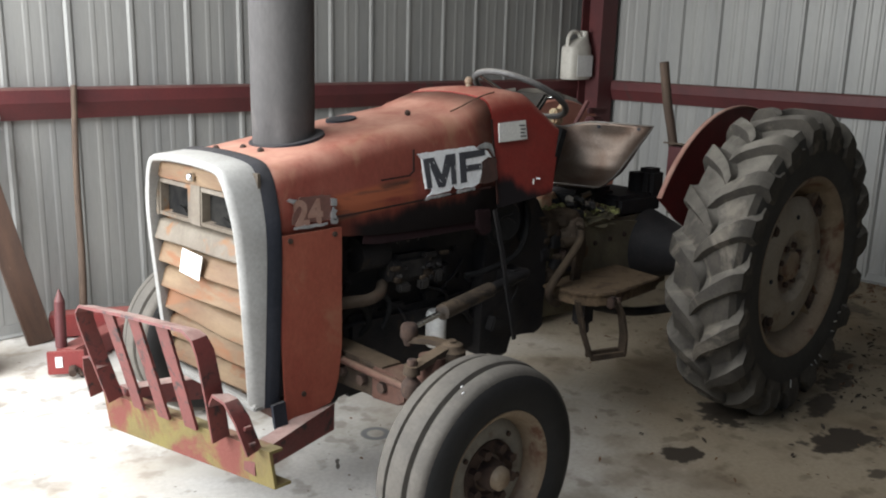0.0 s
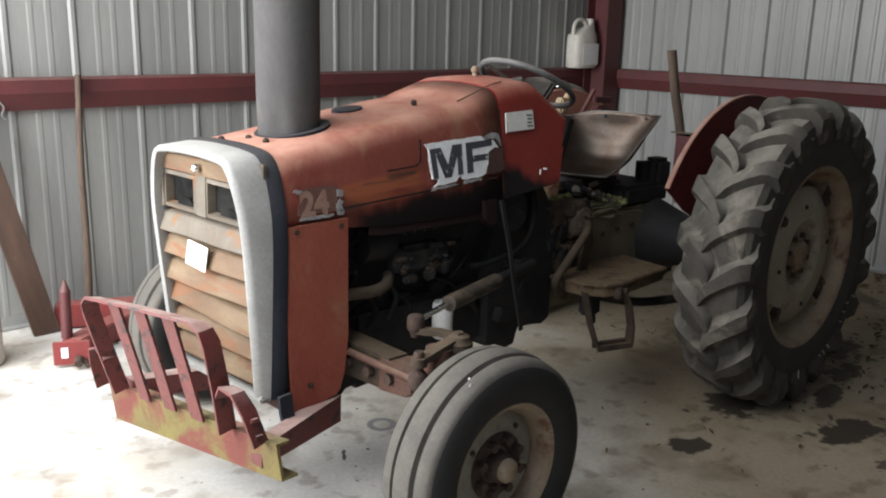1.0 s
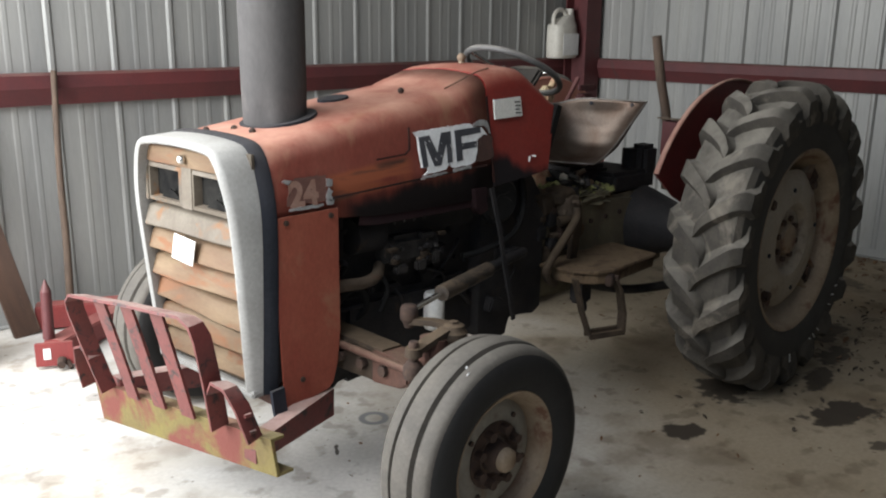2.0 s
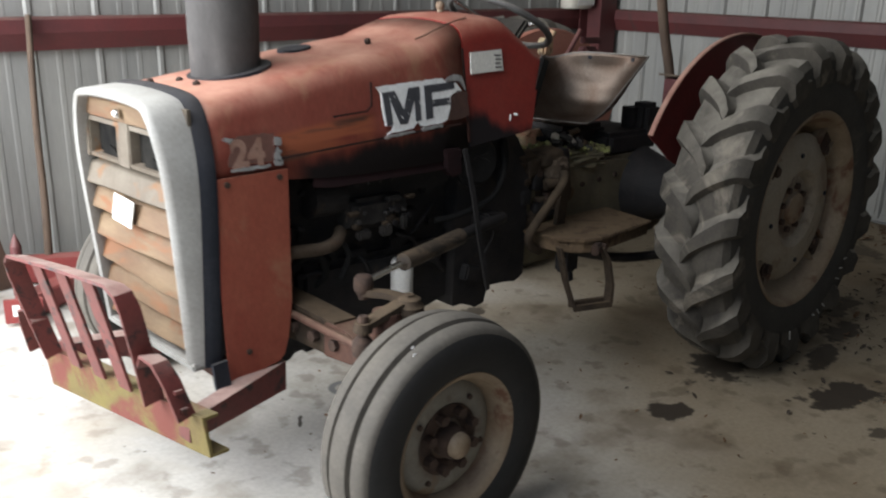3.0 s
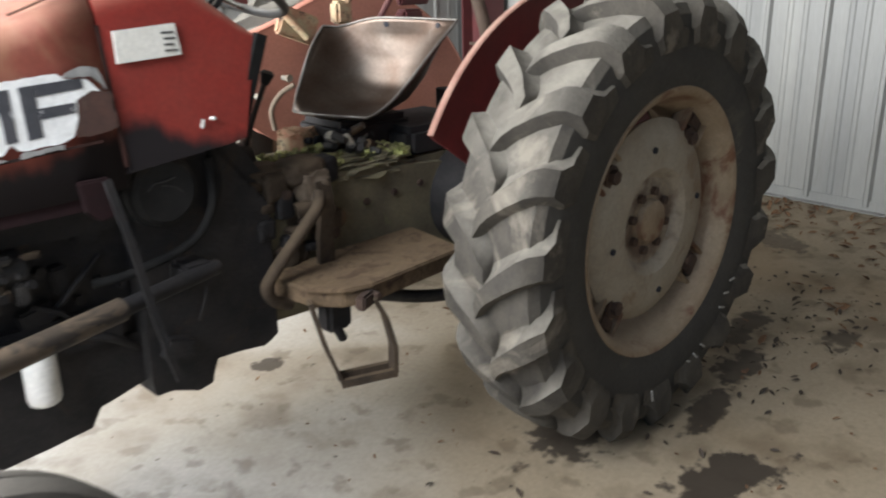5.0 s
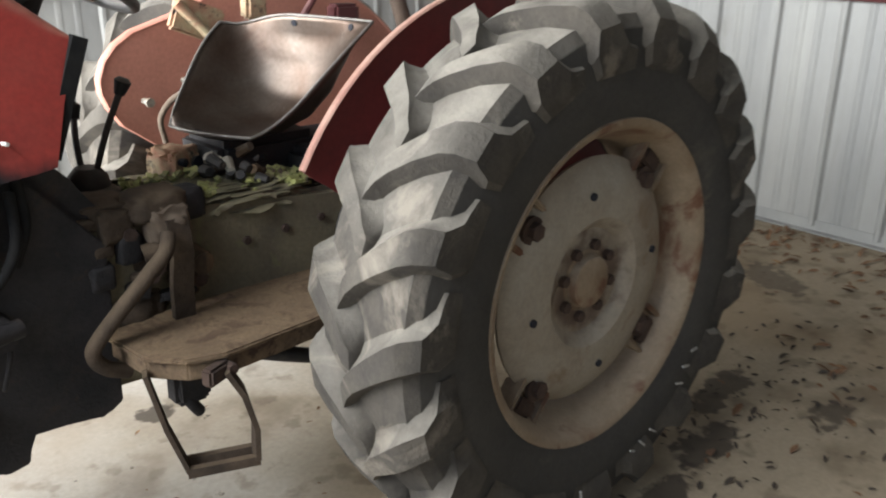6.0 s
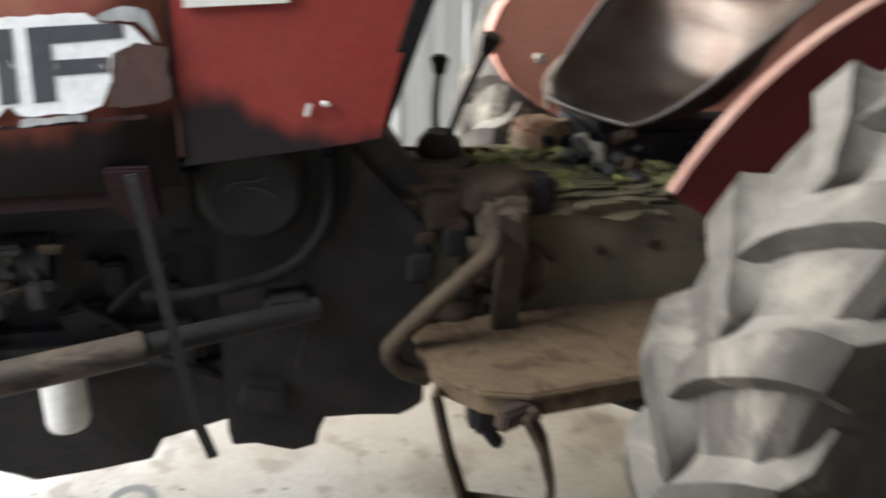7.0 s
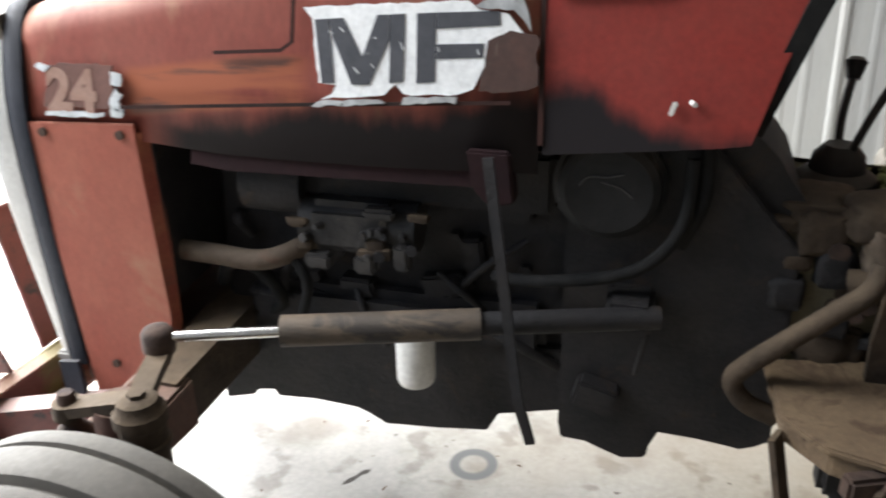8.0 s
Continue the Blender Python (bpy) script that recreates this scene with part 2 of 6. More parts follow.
def with_soot(m, rise=0.085, x0=-1.8, x1=-0.95, level=0.88, worn=False):
    """Black oil soot creeping up from the lower edge of the bonnet, with ragged runs."""
    t = m.node_tree
    n, l = t.nodes, t.links
    p = n["Principled BSDF"]
    base = p.inputs["Base Color"].links[0].from_socket
    co = n.new("ShaderNodeTexCoord")
    sp = n.new("ShaderNodeSeparateXYZ")
    l.new(co.outputs["Object"], sp.inputs[0])

    def step(src, lo, hi):
        q = n.new("ShaderNodeMapRange")
        q.interpolation_type = "SMOOTHSTEP"
        q.inputs["From Min"].default_value, q.inputs["From Max"].default_value = lo, hi
        l.new(src, q.inputs["Value"])
        return q.outputs["Result"]

    def calc(op, a, b, c=None):
        q = n.new("ShaderNodeMath")
        q.operation = op
        for k, v in enumerate((a, b) if c is None else (a, b, c)):
            if isinstance(v, (int, float)):
                q.inputs[k].default_value = v
            else:
                l.new(v, q.inputs[k])
        return q.outputs[0]

    mp = n.new("ShaderNodeMapping")
    mp.inputs["Scale"].default_value = (1, 1, 0.25)
    l.new(co.outputs["Object"], mp.inputs["Vector"])
    runs = n.new("ShaderNodeTexNoise")
    runs.inputs["Scale"].default_value, runs.inputs["Detail"].default_value = 22, 6
    l.new(mp.outputs["Vector"], runs.inputs["Vector"])
    blot = n.new("ShaderNodeTexNoise")
    blot.inputs["Scale"].default_value, blot.inputs["Detail"].default_value = 5, 5
    l.new(co.outputs["Object"], blot.inputs["Vector"])
    h = calc("SUBTRACT", sp.outputs["Z"], calc("MULTIPLY", step(sp.outputs["X"], x0, x1), rise))
    h = calc("ADD", h, calc("MULTIPLY", runs.outputs["Fac"], -0.07))
    h = calc("ADD", h, calc("MULTIPLY", blot.outputs["Fac"], -0.10))
    f = calc("MULTIPLY", calc("SUBTRACT", 1.0, step(h, level - 0.03, level + 0.026)), step(sp.outputs["X"], -1.97, -1.86))
    if worn:
        streaks = n.new("ShaderNodeMapping")
        streaks.inputs["Scale"].default_value = (0.35, 1, 2.4)
        l.new(co.outputs["Object"], streaks.inputs["Vector"])
        smear = n.new("ShaderNodeTexNoise")
        smear.inputs["Scale"].default_value, smear.inputs["Detail"].default_value = 11, 7
        l.new(streaks.outputs["Vector"], smear.inputs["Vector"])
        zz = calc("MULTIPLY_ADD", blot.outputs["Fac"], 0.03, calc("MULTIPLY_ADD", sp.outputs["X"], -0.06, sp.outputs["Z"]))
        band = calc("MULTIPLY", step(zz, 1.125, 1.138), calc("SUBTRACT", 1.0, step(zz, 1.205, 1.222)))
        band = calc("MULTIPLY", band, calc("MULTIPLY", step(sp.outputs["X"], -1.985, -1.95), calc("SUBTRACT", 1.0, step(sp.outputs["X"], -1.66, -1.61))))
        for lo, hi, colour in ((0.30, 0.48, (0.30, 0.088, 0.042, 1)), (0.54, 0.66, (0.115, 0.05, 0.036, 1))):
            o = n.new("ShaderNodeMix")
            o.data_type = "RGBA"
            l.new(calc("MULTIPLY", band, step(smear.outputs["Fac"], lo, hi)), o.inputs["Factor"])
            l.new(base, o.inputs[6])
            o.inputs[7].default_value = colour
            base = o.outputs[2]
    q = n.new("ShaderNodeMix")
    q.data_type = "RGBA"
    l.new(f, q.inputs["Factor"])
    l.new(base, q.inputs[6])
    q.inputs[7].default_value = (0.021, 0.018, 0.019, 1)
    g = n.new("ShaderNodeMapRange")
    g.inputs["To Min"].default_value, g.inputs["To Max"].default_value = 0.3, 0.08
    l.new(f, g.inputs["Value"])
    l.new(g.outputs["Result"], p.inputs["Specular IOR Level"])
    l.new(q.outputs[2], p.inputs["Base Color"])
    return m


def with_hub_rust(m, r0, r1):
    """Rust spreading outwards from the hub of a wheel disc, about its y axis, with splashes."""
    t = m.node_tree
    n, l = t.nodes, t.links
    p = n["Principled BSDF"]
    base = p.inputs["Base Color"].links[0].from_socket
    co = n.new("ShaderNodeTexCoord")
    mp = n.new("ShaderNodeMapping")
    mp.inputs["Scale"].default_value = (1, 0, 1)
    l.new(co.outputs["Object"], mp.inputs["Vector"])
    ln = n.new("ShaderNodeVectorMath")
    ln.operation = "LENGTH"
    l.new(mp.outputs["Vector"], ln.inputs[0])
    bl = n.new("ShaderNodeTexNoise")
    bl.inputs["Scale"].default_value, bl.inputs["Detail"].default_value = 16, 7
    l.new(co.outputs["Object"], bl.inputs["Vector"])
    k = n.new("ShaderNodeMath")
    k.operation = "MULTIPLY_ADD"
    l.new(bl.outputs["Fac"], k.inputs[0])
    k.inputs[1].default_value = -0.22
    l.new(ln.outputs["Value"], k.inputs[2])
    q = n.new("ShaderNodeMapRange")
    q.interpolation_type = "SMOOTHSTEP"
    q.inputs["From Min"].default_value, q.inputs["From Max"].default_value = r0 - 0.11, r1 - 0.11
    q.inputs["To Min"].default_value, q.inputs["To Max"].default_value = 0.85, 0.0
    l.new(k.outputs[0], q.inputs["Value"])
    x = n.new("ShaderNodeMix")
    x.data_type = "RGBA"
    l.new(q.outputs["Result"], x.inputs["Factor"])
    l.new(base, x.inputs[6])
    x.inputs[7].default_value = (0.075, 0.042, 0.027, 1)
    l.new(x.outputs[2], p.inputs["Base Color"])
    return m


DISC = dict(bump=0.2, third=(0.15, 0.095, 0.052), third_at=0.55, third_size=4.5, dust=DUST, dust_amount=0.5)
front_disc_paint = with_hub_rust(surf("front_disc_paint", (0.20, 0.187, 0.155), (0.145, 0.128, 0.10), 7, 0.5, **DISC), 0.06, 0.13)
rear_disc_paint = with_hub_rust(surf("rear_disc_paint", (0.275, 0.24, 0.19), (0.19, 0.15, 0.105), 5, 0.5, **DISC), 0.085, 0.14)
step_rust = surf("rusty_tan_plate", (0.16, 0.108, 0.06), (0.095, 0.06, 0.034), 10, 0.8, bump=0.7, third=(0.05, 0.026, 0.014), third_at=0.53, third_size=14, dust=(0.19, 0.13, 0.07), dust_amount=0.4, speck=0.6)
HOOD = dict(third=(0.27, 0.115, 0.07), third_at=0.57, third_size=5, dust=(0.50, 0.29, 0.21), dust_amount=0.75, stretch=(1, 1, 0.5))
hood_red = with_soot(surf("faded_red_bonnet_paint", (0.19, 0.038, 0.027), (0.255, 0.076, 0.052), 5, 0.48, bump=0.1, **HOOD), level=0.915, worn=True)
cowl_red = with_soot(surf("red_cowl_paint", (0.248, 0.024, 0.018), (0.200, 0.026, 0.021), 4, 0.42, bump=0.06, third=(0.080, 0.024, 0.018), third_at=0.66, dust=(0.50, 0.28, 0.20), dust_amount=0.8), -0.075, -1.2, -1.02, 0.985)


def concrete():
    """Stained, dusty concrete slab with oil stains of their own shapes; brown dirt and painted shade deepen towards the
    back.
    """
    m = surf("stained_concrete", (0.53, 0.51, 0.475), (0.44, 0.415, 0.37), 1.6, 0.72, bump=0.18, grain=55, third=(0.46, 0.43, 0.38), third_at=0.58, third_size=1.1, speck=0.3, spec=0.35)
    t = m.node_tree
    n, l = t.nodes, t.links
    p = n["Principled BSDF"]
    base = p.inputs["Base Color"].links[0].from_socket
    co = n.new("ShaderNodeTexCoord")

    def noise_fac(scale, det=7.0):
        q = n.new("ShaderNodeTexNoise")
        q.inputs["Scale"].default_value, q.inputs["Detail"].default_value = scale, det
        l.new(co.outputs["Object"], q.inputs["Vector"])
        return q

    def rng(src, lo, hi, a=0.0, b=1.0):
        q = n.new("ShaderNodeMapRange")
        q.interpolation_type = "SMOOTHSTEP"
        q.inputs["From Min"].default_value, q.inputs["From Max"].default_value = lo, hi
        q.inputs["To Min"].default_value, q.inputs["To Max"].default_value = a, b
        l.new(src, q.inputs["Value"])
        return q.outputs["Result"]

    def layer(below, fac, colour):
        q = n.new("ShaderNodeMix")
        q.data_type = "RGBA"
        l.new(fac, q.inputs["Factor"])
        l.new(below, q.inputs[6])
        q.inputs[7].default_value = (*colour, 1)
        return q.outputs[2]

    col = layer(base, rng(noise_fac(3.2).outputs["Fac"], 0.50, 0.68, 0, 0.6), (0.20, 0.165, 0.125))
    col = layer(col, rng(noise_fac(9.0).outputs["Fac"], 0.55, 0.66, 0, 0.45), (0.15, 0.12, 0.09))
    col = layer(col, rng(noise_fac(0.9).outputs["Fac"], 0.52, 0.66, 0, 0.4), (0.35, 0.28, 0.20))
    col = layer(col, rng(noise_fac(19.0, 4.0).outputs["Fac"], 0.69, 0.74, 0, 0.7), (0.07, 0.055, 0.04))
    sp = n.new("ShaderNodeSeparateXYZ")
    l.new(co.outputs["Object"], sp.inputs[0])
    # brown dirt film that also paints light falling off towards back and near side
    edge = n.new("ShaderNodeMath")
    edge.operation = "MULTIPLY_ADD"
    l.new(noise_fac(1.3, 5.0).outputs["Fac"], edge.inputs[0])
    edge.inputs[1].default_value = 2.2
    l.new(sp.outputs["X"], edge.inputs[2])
    shade_reach = n.new("ShaderNodeMath")
    shade_reach.operation = "MULTIPLY_ADD"
    l.new(sp.outputs["Y"], shade_reach.inputs[0])
    shade_reach.inputs[1].default_value = -0.65
    l.new(edge.outputs[0], shade_reach.inputs[2])
    shade_film = n.new("ShaderNodeMix")
    shade_film.data_type, shade_film.blend_type = "RGBA", "MULTIPLY"
    l.new(rng(shade_reach.outputs[0], -0.7, 1.3, 0, 1.0), shade_film.inputs["Factor"])
    l.new(col, shade_film.inputs[6])
    shade_film.inputs[7].default_value = (0.51, 0.43, 0.32, 1)
    col = shade_film.outputs[2]
    warp = noise_fac(6.5)
    fine = noise_fac(24.0)
    for x, y, rx, ry, a, dark in STAINS_AND_SHADE:
        mp = n.new("ShaderNodeMapping")
        mp.vector_type = "TEXTURE"
        mp.inputs["Location"].default_value = (x, y, 0)
        mp.inputs["Rotation"].default_value = (0, 0, radians(a))
        mp.inputs["Scale"].default_value = (rx, ry, 1)
        l.new(co.outputs["Object"], mp.inputs["Vector"])
        ln = n.new("ShaderNodeVectorMath")
        ln.operation = "LENGTH"
        l.new(mp.outputs["Vector"], ln.inputs[0])
        s1 = n.new("ShaderNodeMath")
        s1.operation = "MULTIPLY_ADD"
        l.new(warp.outputs["Fac"], s1.inputs[0])
        s1.inputs[1].default_value = 2.2
        l.new(ln.outputs["Value"], s1.inputs[2])
        s2 = n.new("ShaderNodeMath")
        s2.operation = "MULTIPLY_ADD"
        l.new(fine.outputs["Fac"], s2.inputs[0])
        s2.inputs[1].default_value = 1.3
        l.new(s1.outputs[0], s2.inputs[2])
        col = layer(col, rng(s2.outputs[0], 2.38, 2.70, dark, 0.0), (0.026, 0.0185, 0.012))
    # pale ring left by a can
    mp = n.new("ShaderNodeMapping")
    mp.vector_type = "TEXTURE"
    mp.inputs["Location"].default_value = (-1.475, 0.114, 0)
    l.new(co.outputs["Object"], mp.inputs["Vector"])
    ln = n.new("ShaderNodeVectorMath")
    ln.operation = "LENGTH"
    l.new(mp.outputs["Vector"], ln.inputs[0])
    ring_out = rng(ln.outputs["Value"], 0.055, 0.065, 1, 0)
    ring_in = rng(ln.outputs["Value"], 0.028, 0.04, 0, 1)
    k = n.new("ShaderNodeMath")
    k.operation = "MULTIPLY"
    l.new(ring_out, k.inputs[0])
    l.new(ring_in, k.inputs[1])
    col = layer(col, k.outputs[0], (0.17, 0.17, 0.165))
    l.new(col, p.inputs["Base Color"])
    return m


# oil stains; the ellipse at (-0.15, -0.72) also paints the rear tyre's contact shade
STAINS_AND_SHADE = [(-0.69, -0.80, 0.10, 0.065, -20, 0.95), (-0.06, -1.18, 0.20, 0.12, -25, 0.95), (0.55, -0.90, 0.16, 0.10, 20, 0.85),
          (0.85, -0.75, 0.22, 0.08, 10, 0.8), (1.0, -1.05, 0.12, 0.07, 0, 0.75), (-0.25, -1.38, 0.07, 0.04, 0, 0.8),
          (0.25, -0.95, 0.22, 0.06, 8, 0.9), (-0.15, -0.72, 0.25, 0.14, 0, 0.9), (-0.55, 0.35, 0.08, 0.05, 0, 0.8),
          (-0.9, 0.75, 0.07, 0.03, 0, 0.8), (1.9, -0.4, 0.25, 0.12, 60, 0.6),
          (-1.75, 0.0, 0.012, 0.06, -35, 0.9), (-0.62, 0.62, 0.05, 0.02, 30, 0.8)]
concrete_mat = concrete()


# ---- mesh helpers ----
def ring_of(bm, pts):
    return [bm.verts.new(p) for p in pts]


def skin(bm, rings, closed=True, caps=True):
    """Faces between rings of equal count."""
    for a, b in zip(rings, rings[1:]):
        k = len(a)
        for i in range(k if closed else k - 1):
            bm.faces.new((a[i], a[(i + 1) % k], b[(i + 1) % k], b[i]))
    if caps and closed:
        bm.faces.new(rings[0][::-1])
        bm.faces.new(rings[-1])


def box(bm, c, s, bevel=0.0, m=None):
    """A box of centre c and sizes s, with rounded edges, turned by m about its centre."""
    t = Matrix.Translation(c) @ (m if m else Matrix()) @ Matrix.Diagonal((*s, 1))
    made = bmesh.ops.create_cube(bm, size=1, matrix=t)["verts"]
    if bevel:
        edges = {e for v in made for e in v.link_edges}
        bmesh.ops.bevel(bm, geom=list(edges), offset=bevel, segments=2, affect="EDGES", clamp_overlap=True)


def prism(bm, pts, axis, lo, hi, bevel=0.0):
    """A flat outline (two coordinates a point) pushed along an axis from lo to hi."""
    def at(p, d):
        return {"x": (d, p[0], p[1]), "y": (p[0], d, p[1]), "z": (p[0], p[1], d)}[axis]
    a = ring_of(bm, [at(p, lo) for p in pts])
    b = ring_of(bm, [at(p, hi) for p in pts])
    skin(bm, [a, b])
    if bevel:
        edges = {e for v in a + b for e in v.link_edges}
        bmesh.ops.bevel(bm, geom=list(edges), offset=bevel, segments=2, affect="EDGES", clamp_overlap=True)


def frame_on(d):
    d = Vector(d).normalized()
    u = d.cross(Vector((0, 0, 1)) if abs(d.z) < 0.95 else Vector((1, 0, 0))).normalized()
    return u, u.cross(d).normalized()


def rod(bm, a, b, r, r2=None, seg=14):
    a, b = Vector(a), Vector(b)
    u, v = frame_on(b - a)
    r2 = r if r2 is None else r2
    rings = [ring_of(bm, [p + (u * math.cos(w) + v * math.sin(w)) * q for w in [math.tau * i / seg for i in range(seg)]]) for p, q in ((a, r), (b, r2))]
    skin(bm, rings)


def bend(pts, k=4):
    """Smooth a polyline by a Catmull-Rom curve."""
    p = [Vector(q) for q in pts]
    p = [2 * p[0] - p[1], *p, 2 * p[-1] - p[-2]]
    out = []
    for i in range(1, len(p) - 2):
        for j in range(k):
            t = j / k
            a, b, c, d = p[i - 1:i + 3]
            out.append(0.5 * (2 * b + (c - a) * t + (2 * a - 5 * b + 4 * c - d) * t * t + (3 * b - a - 3 * c + d) * t ** 3))
    return out + [p[-2]]


def pipe(bm, pts, r, seg=10, smooth=4):
    pts = bend(pts, smooth) if smooth else [Vector(q) for q in pts]
    rings, u = [], None
    for i, p in enumerate(pts):
        d = (pts[min(i + 1, len(pts) - 1)] - pts[max(i - 1, 0)]).normalized()
        u = frame_on(d)[0] if u is None else (u - d * u.dot(d)).normalized()
        v = d.cross(u)
        q = r(i / (len(pts) - 1)) if callable(r) else r
        rings.append(ring_of(bm, [p + (u * math.cos(w) + v * math.sin(w)) * q for w in [math.tau * k / seg for k in range(seg)]]))
    skin(bm, rings)


def strap(bm, pts, side, width, thick):
    """A flat bar along pts; side: the direction of its width."""
    pts = [Vector(q) for q in pts]
    side = Vector(side).normalized()
    rings = []
    for i, p in enumerate(pts):
        d = (pts[min(i + 1, len(pts) - 1)] - pts[max(i - 1, 0)]).normalized()
        s = (side - d * side.dot(d)).normalized()
        t = d.cross(s)
        rings.append(ring_of(bm, [p + s * a * width / 2 + t * b * thick / 2 for a, b in ((-1, -1), (1, -1), (1, 1), (-1, 1))]))
    skin(bm, rings)


def lathe(bm, prof, c, seg=48, closed=False):
    """A profile of (along, radius) turned about the y axis through c."""
    rings = []
    for i in range(seg):
        w = math.tau * i / seg
        rings.append([bm.verts.new((c[0] + r * math.cos(w), c[1] + a, c[2] + r * math.sin(w))) for a, r in prof])
    k = len(prof)
    for i in range(seg):
        a, b = rings[i], rings[(i + 1) % seg]
        for j in range(k if closed else k - 1):
            bm.faces.new((a[j], b[j], b[(j + 1) % k], a[(j + 1) % k]))


def lump(bm, c, size, seed, amp=0.22, boxy=0.6, sub=3, freq=3.0):
    """A rough casting: a rounded block of sizes size, dented and knobbed by noise."""
    made = bmesh.ops.create_icosphere(bm, subdivisions=sub, radius=1)["verts"]
    for v in made:
        p = Vector([math.copysign(abs(q) ** boxy, q) for q in v.co])
        k = 1 + amp * noise.noise(v.co * freq + Vector((seed * 7.3, seed * 1.7, 0))) + 0.4 * amp * noise.noise(v.co * freq * 3 + Vector((seed, 0, 5)))
        v.co = Vector([c[i] + p[i] * size[i] / 2 * k for i in range(3)])


def part(name, bm, material, parent, label="", smooth=None, at=None):
    """Links a bmesh as one mesh under a thing or a part."""
    bmesh.ops.recalc_face_normals(bm, faces=bm.faces[:])
    me = bpy.data.meshes.new(name)
    bm.to_mesh(me)
    bm.free()
    me.materials.append(material)
    if smooth is not None:
        me.shade_smooth()
        me.set_sharp_from_angle(angle=radians(smooth))
    ob = new(name, me)
    if parent:
        ob.parent = parent
    if at is not None:
        ob.matrix_basis = at
    if label:
        ob["label"] = label
    return ob


def again(ob, parent, at):
    """One more part on the same mesh."""
    o = new(ob.name.split(".")[0], ob.data)
    o.parent = parent
    o.matrix_basis = at
    return o


def thing(name, label, category, group="", kind="", at=(0, 0, 0)):
    ob = new(name)
    ob.location = at
    ob.empty_display_size = 0.1
    return tagged(ob, label, category, group, kind)


def torn(pts, seed, jag=0.004, step=0.012):
    rnd = random.Random(seed)
    out = []
    for (x0, z0), (x1, z1) in zip(pts, pts[1:] + pts[:1]):
        k = max(1, int(math.hypot(x1 - x0, z1 - z0) / step))
        for i in range(k):
            out.append((x0 + (x1 - x0) * i / k + rnd.uniform(-jag, jag), z0 + (z1 - z0) * i / k + rnd.uniform(-jag, jag)))
    return out


B = bmesh.new

# ---- the shed ----
XW, YW, XO, YS, ZR = 2.625, 2.235, -5.0, -4.6, 3.3
XR = -2.6
XN = -2.88


def structure(name, bm, material, label, category, smooth=None):
    return tagged(part(name, bm, material, None, smooth=smooth), label, category, kind="structure")


bm = B()
prism(bm, [(XO, YS - 0.1), (XW + 0.1, YS - 0.1), (XW + 0.1, YW + 0.1), (XO, YW + 0.1)], "z", -0.12, 0)
floor = structure("floor", bm, concrete_mat, "stained dusty concrete slab with dark oil patches and painted shade", "floor")

bm = B()
prism(bm, [(-400, -400), (400, -400), (400, 400), (-400, 400)], "z", -0.4, -0.14)
structure("ground", bm, gravel, "pale gravel yard outside the shed", "ground")

bm = B()
box(bm, (XW + 0.06, (YS + YW) / 2, ZR / 2), (0.01, YW - YS + 0.12, ZR))
wall_right = structure("wall_east", bm, roof_metal, "ribbed galvanised sheet metal shed wall", "wall")
bm = B()
box(bm, ((XN + XW) / 2, YW + 0.06, ZR / 2), (XW - XN + 0.1, 0.01, ZR))
wall_back = structure("wall_north", bm, roof_metal, "ribbed galvanised sheet metal shed wall", "wall")
# assumed wall out of view, added to hold back sun and sky
bm = B()
box(bm, ((XO + XW) / 2, YS - 0.05, ZR / 2), (XW - XO, 0.06, ZR))
structure("unseen_wall_south", bm, roof_metal, "unseen plain wall added to close off sun and sky", "wall")
bm = B()
box(bm, ((XR + XW) / 2, (YS + YW) / 2, ZR + 0.05), (XW - XR + 0.3, YW - YS + 0.3, 0.06))
structure("ceiling", bm, roof_metal, "plain sheet metal shed roof", "ceiling")


def sheet_mesh(pitch, ribs):
    """One ribbed sheet: a tall rib every pitch with two low ribs between."""
    prof = []
    for k in range(ribs):
        for u, d in ((0.0, 0.0), (0.06, 0.0), (0.10, -0.018), (0.155, -0.018), (0.195, 0.0), (0.45, 0.0), (0.475, -0.004), (0.53, -0.004),
                     (0.555, 0.0), (0.71, 0.0), (0.735, -0.004), (0.79, -0.004), (0.815, 0.0)):
            prof.append(((k + u) * pitch, d))
    prof += [(ribs * pitch, 0.0), (ribs * pitch + 0.012, 0.0)]
    bm = B()
    lo = ring_of(bm, [(u, d, 0.03) for u, d in prof])
    hi = ring_of(bm, [(u, d, ZR) for u, d in prof])
    skin(bm, [lo, hi], closed=False)
    me = bpy.data.meshes.new("sheet")
    bm.to_mesh(me)
    bm.free()
    me.materials.append(wall_metal)
    return me


SHEET = sheet_mesh(0.33, 3)
LAST = sheet_mesh(0.33, 1)
for i in range(6):
    o = new("sheet", SHEET if i < 5 else LAST)
    o.parent = wall_back
    o.matrix_basis = Matrix.Translation((-2.798 + 0.99 * i, YW + (0.0015 if i % 2 else 0), 0)) @ Matrix.Diagonal((1, 0.45, 1, 1))
SHEET = sheet_mesh(0.3204, 3)
for i in range(7):
    o = new("sheet", SHEET)
    o.parent = wall_right
    o.matrix_basis = Matrix.Translation((XW + (0.0015 if i % 2 else 0), 2.0594 - 0.9612 * i, 0)) @ Matrix.Rotation(-math.pi / 2, 4, "Z") @ Matrix.Diagonal((1, 1.15, 1, 1))

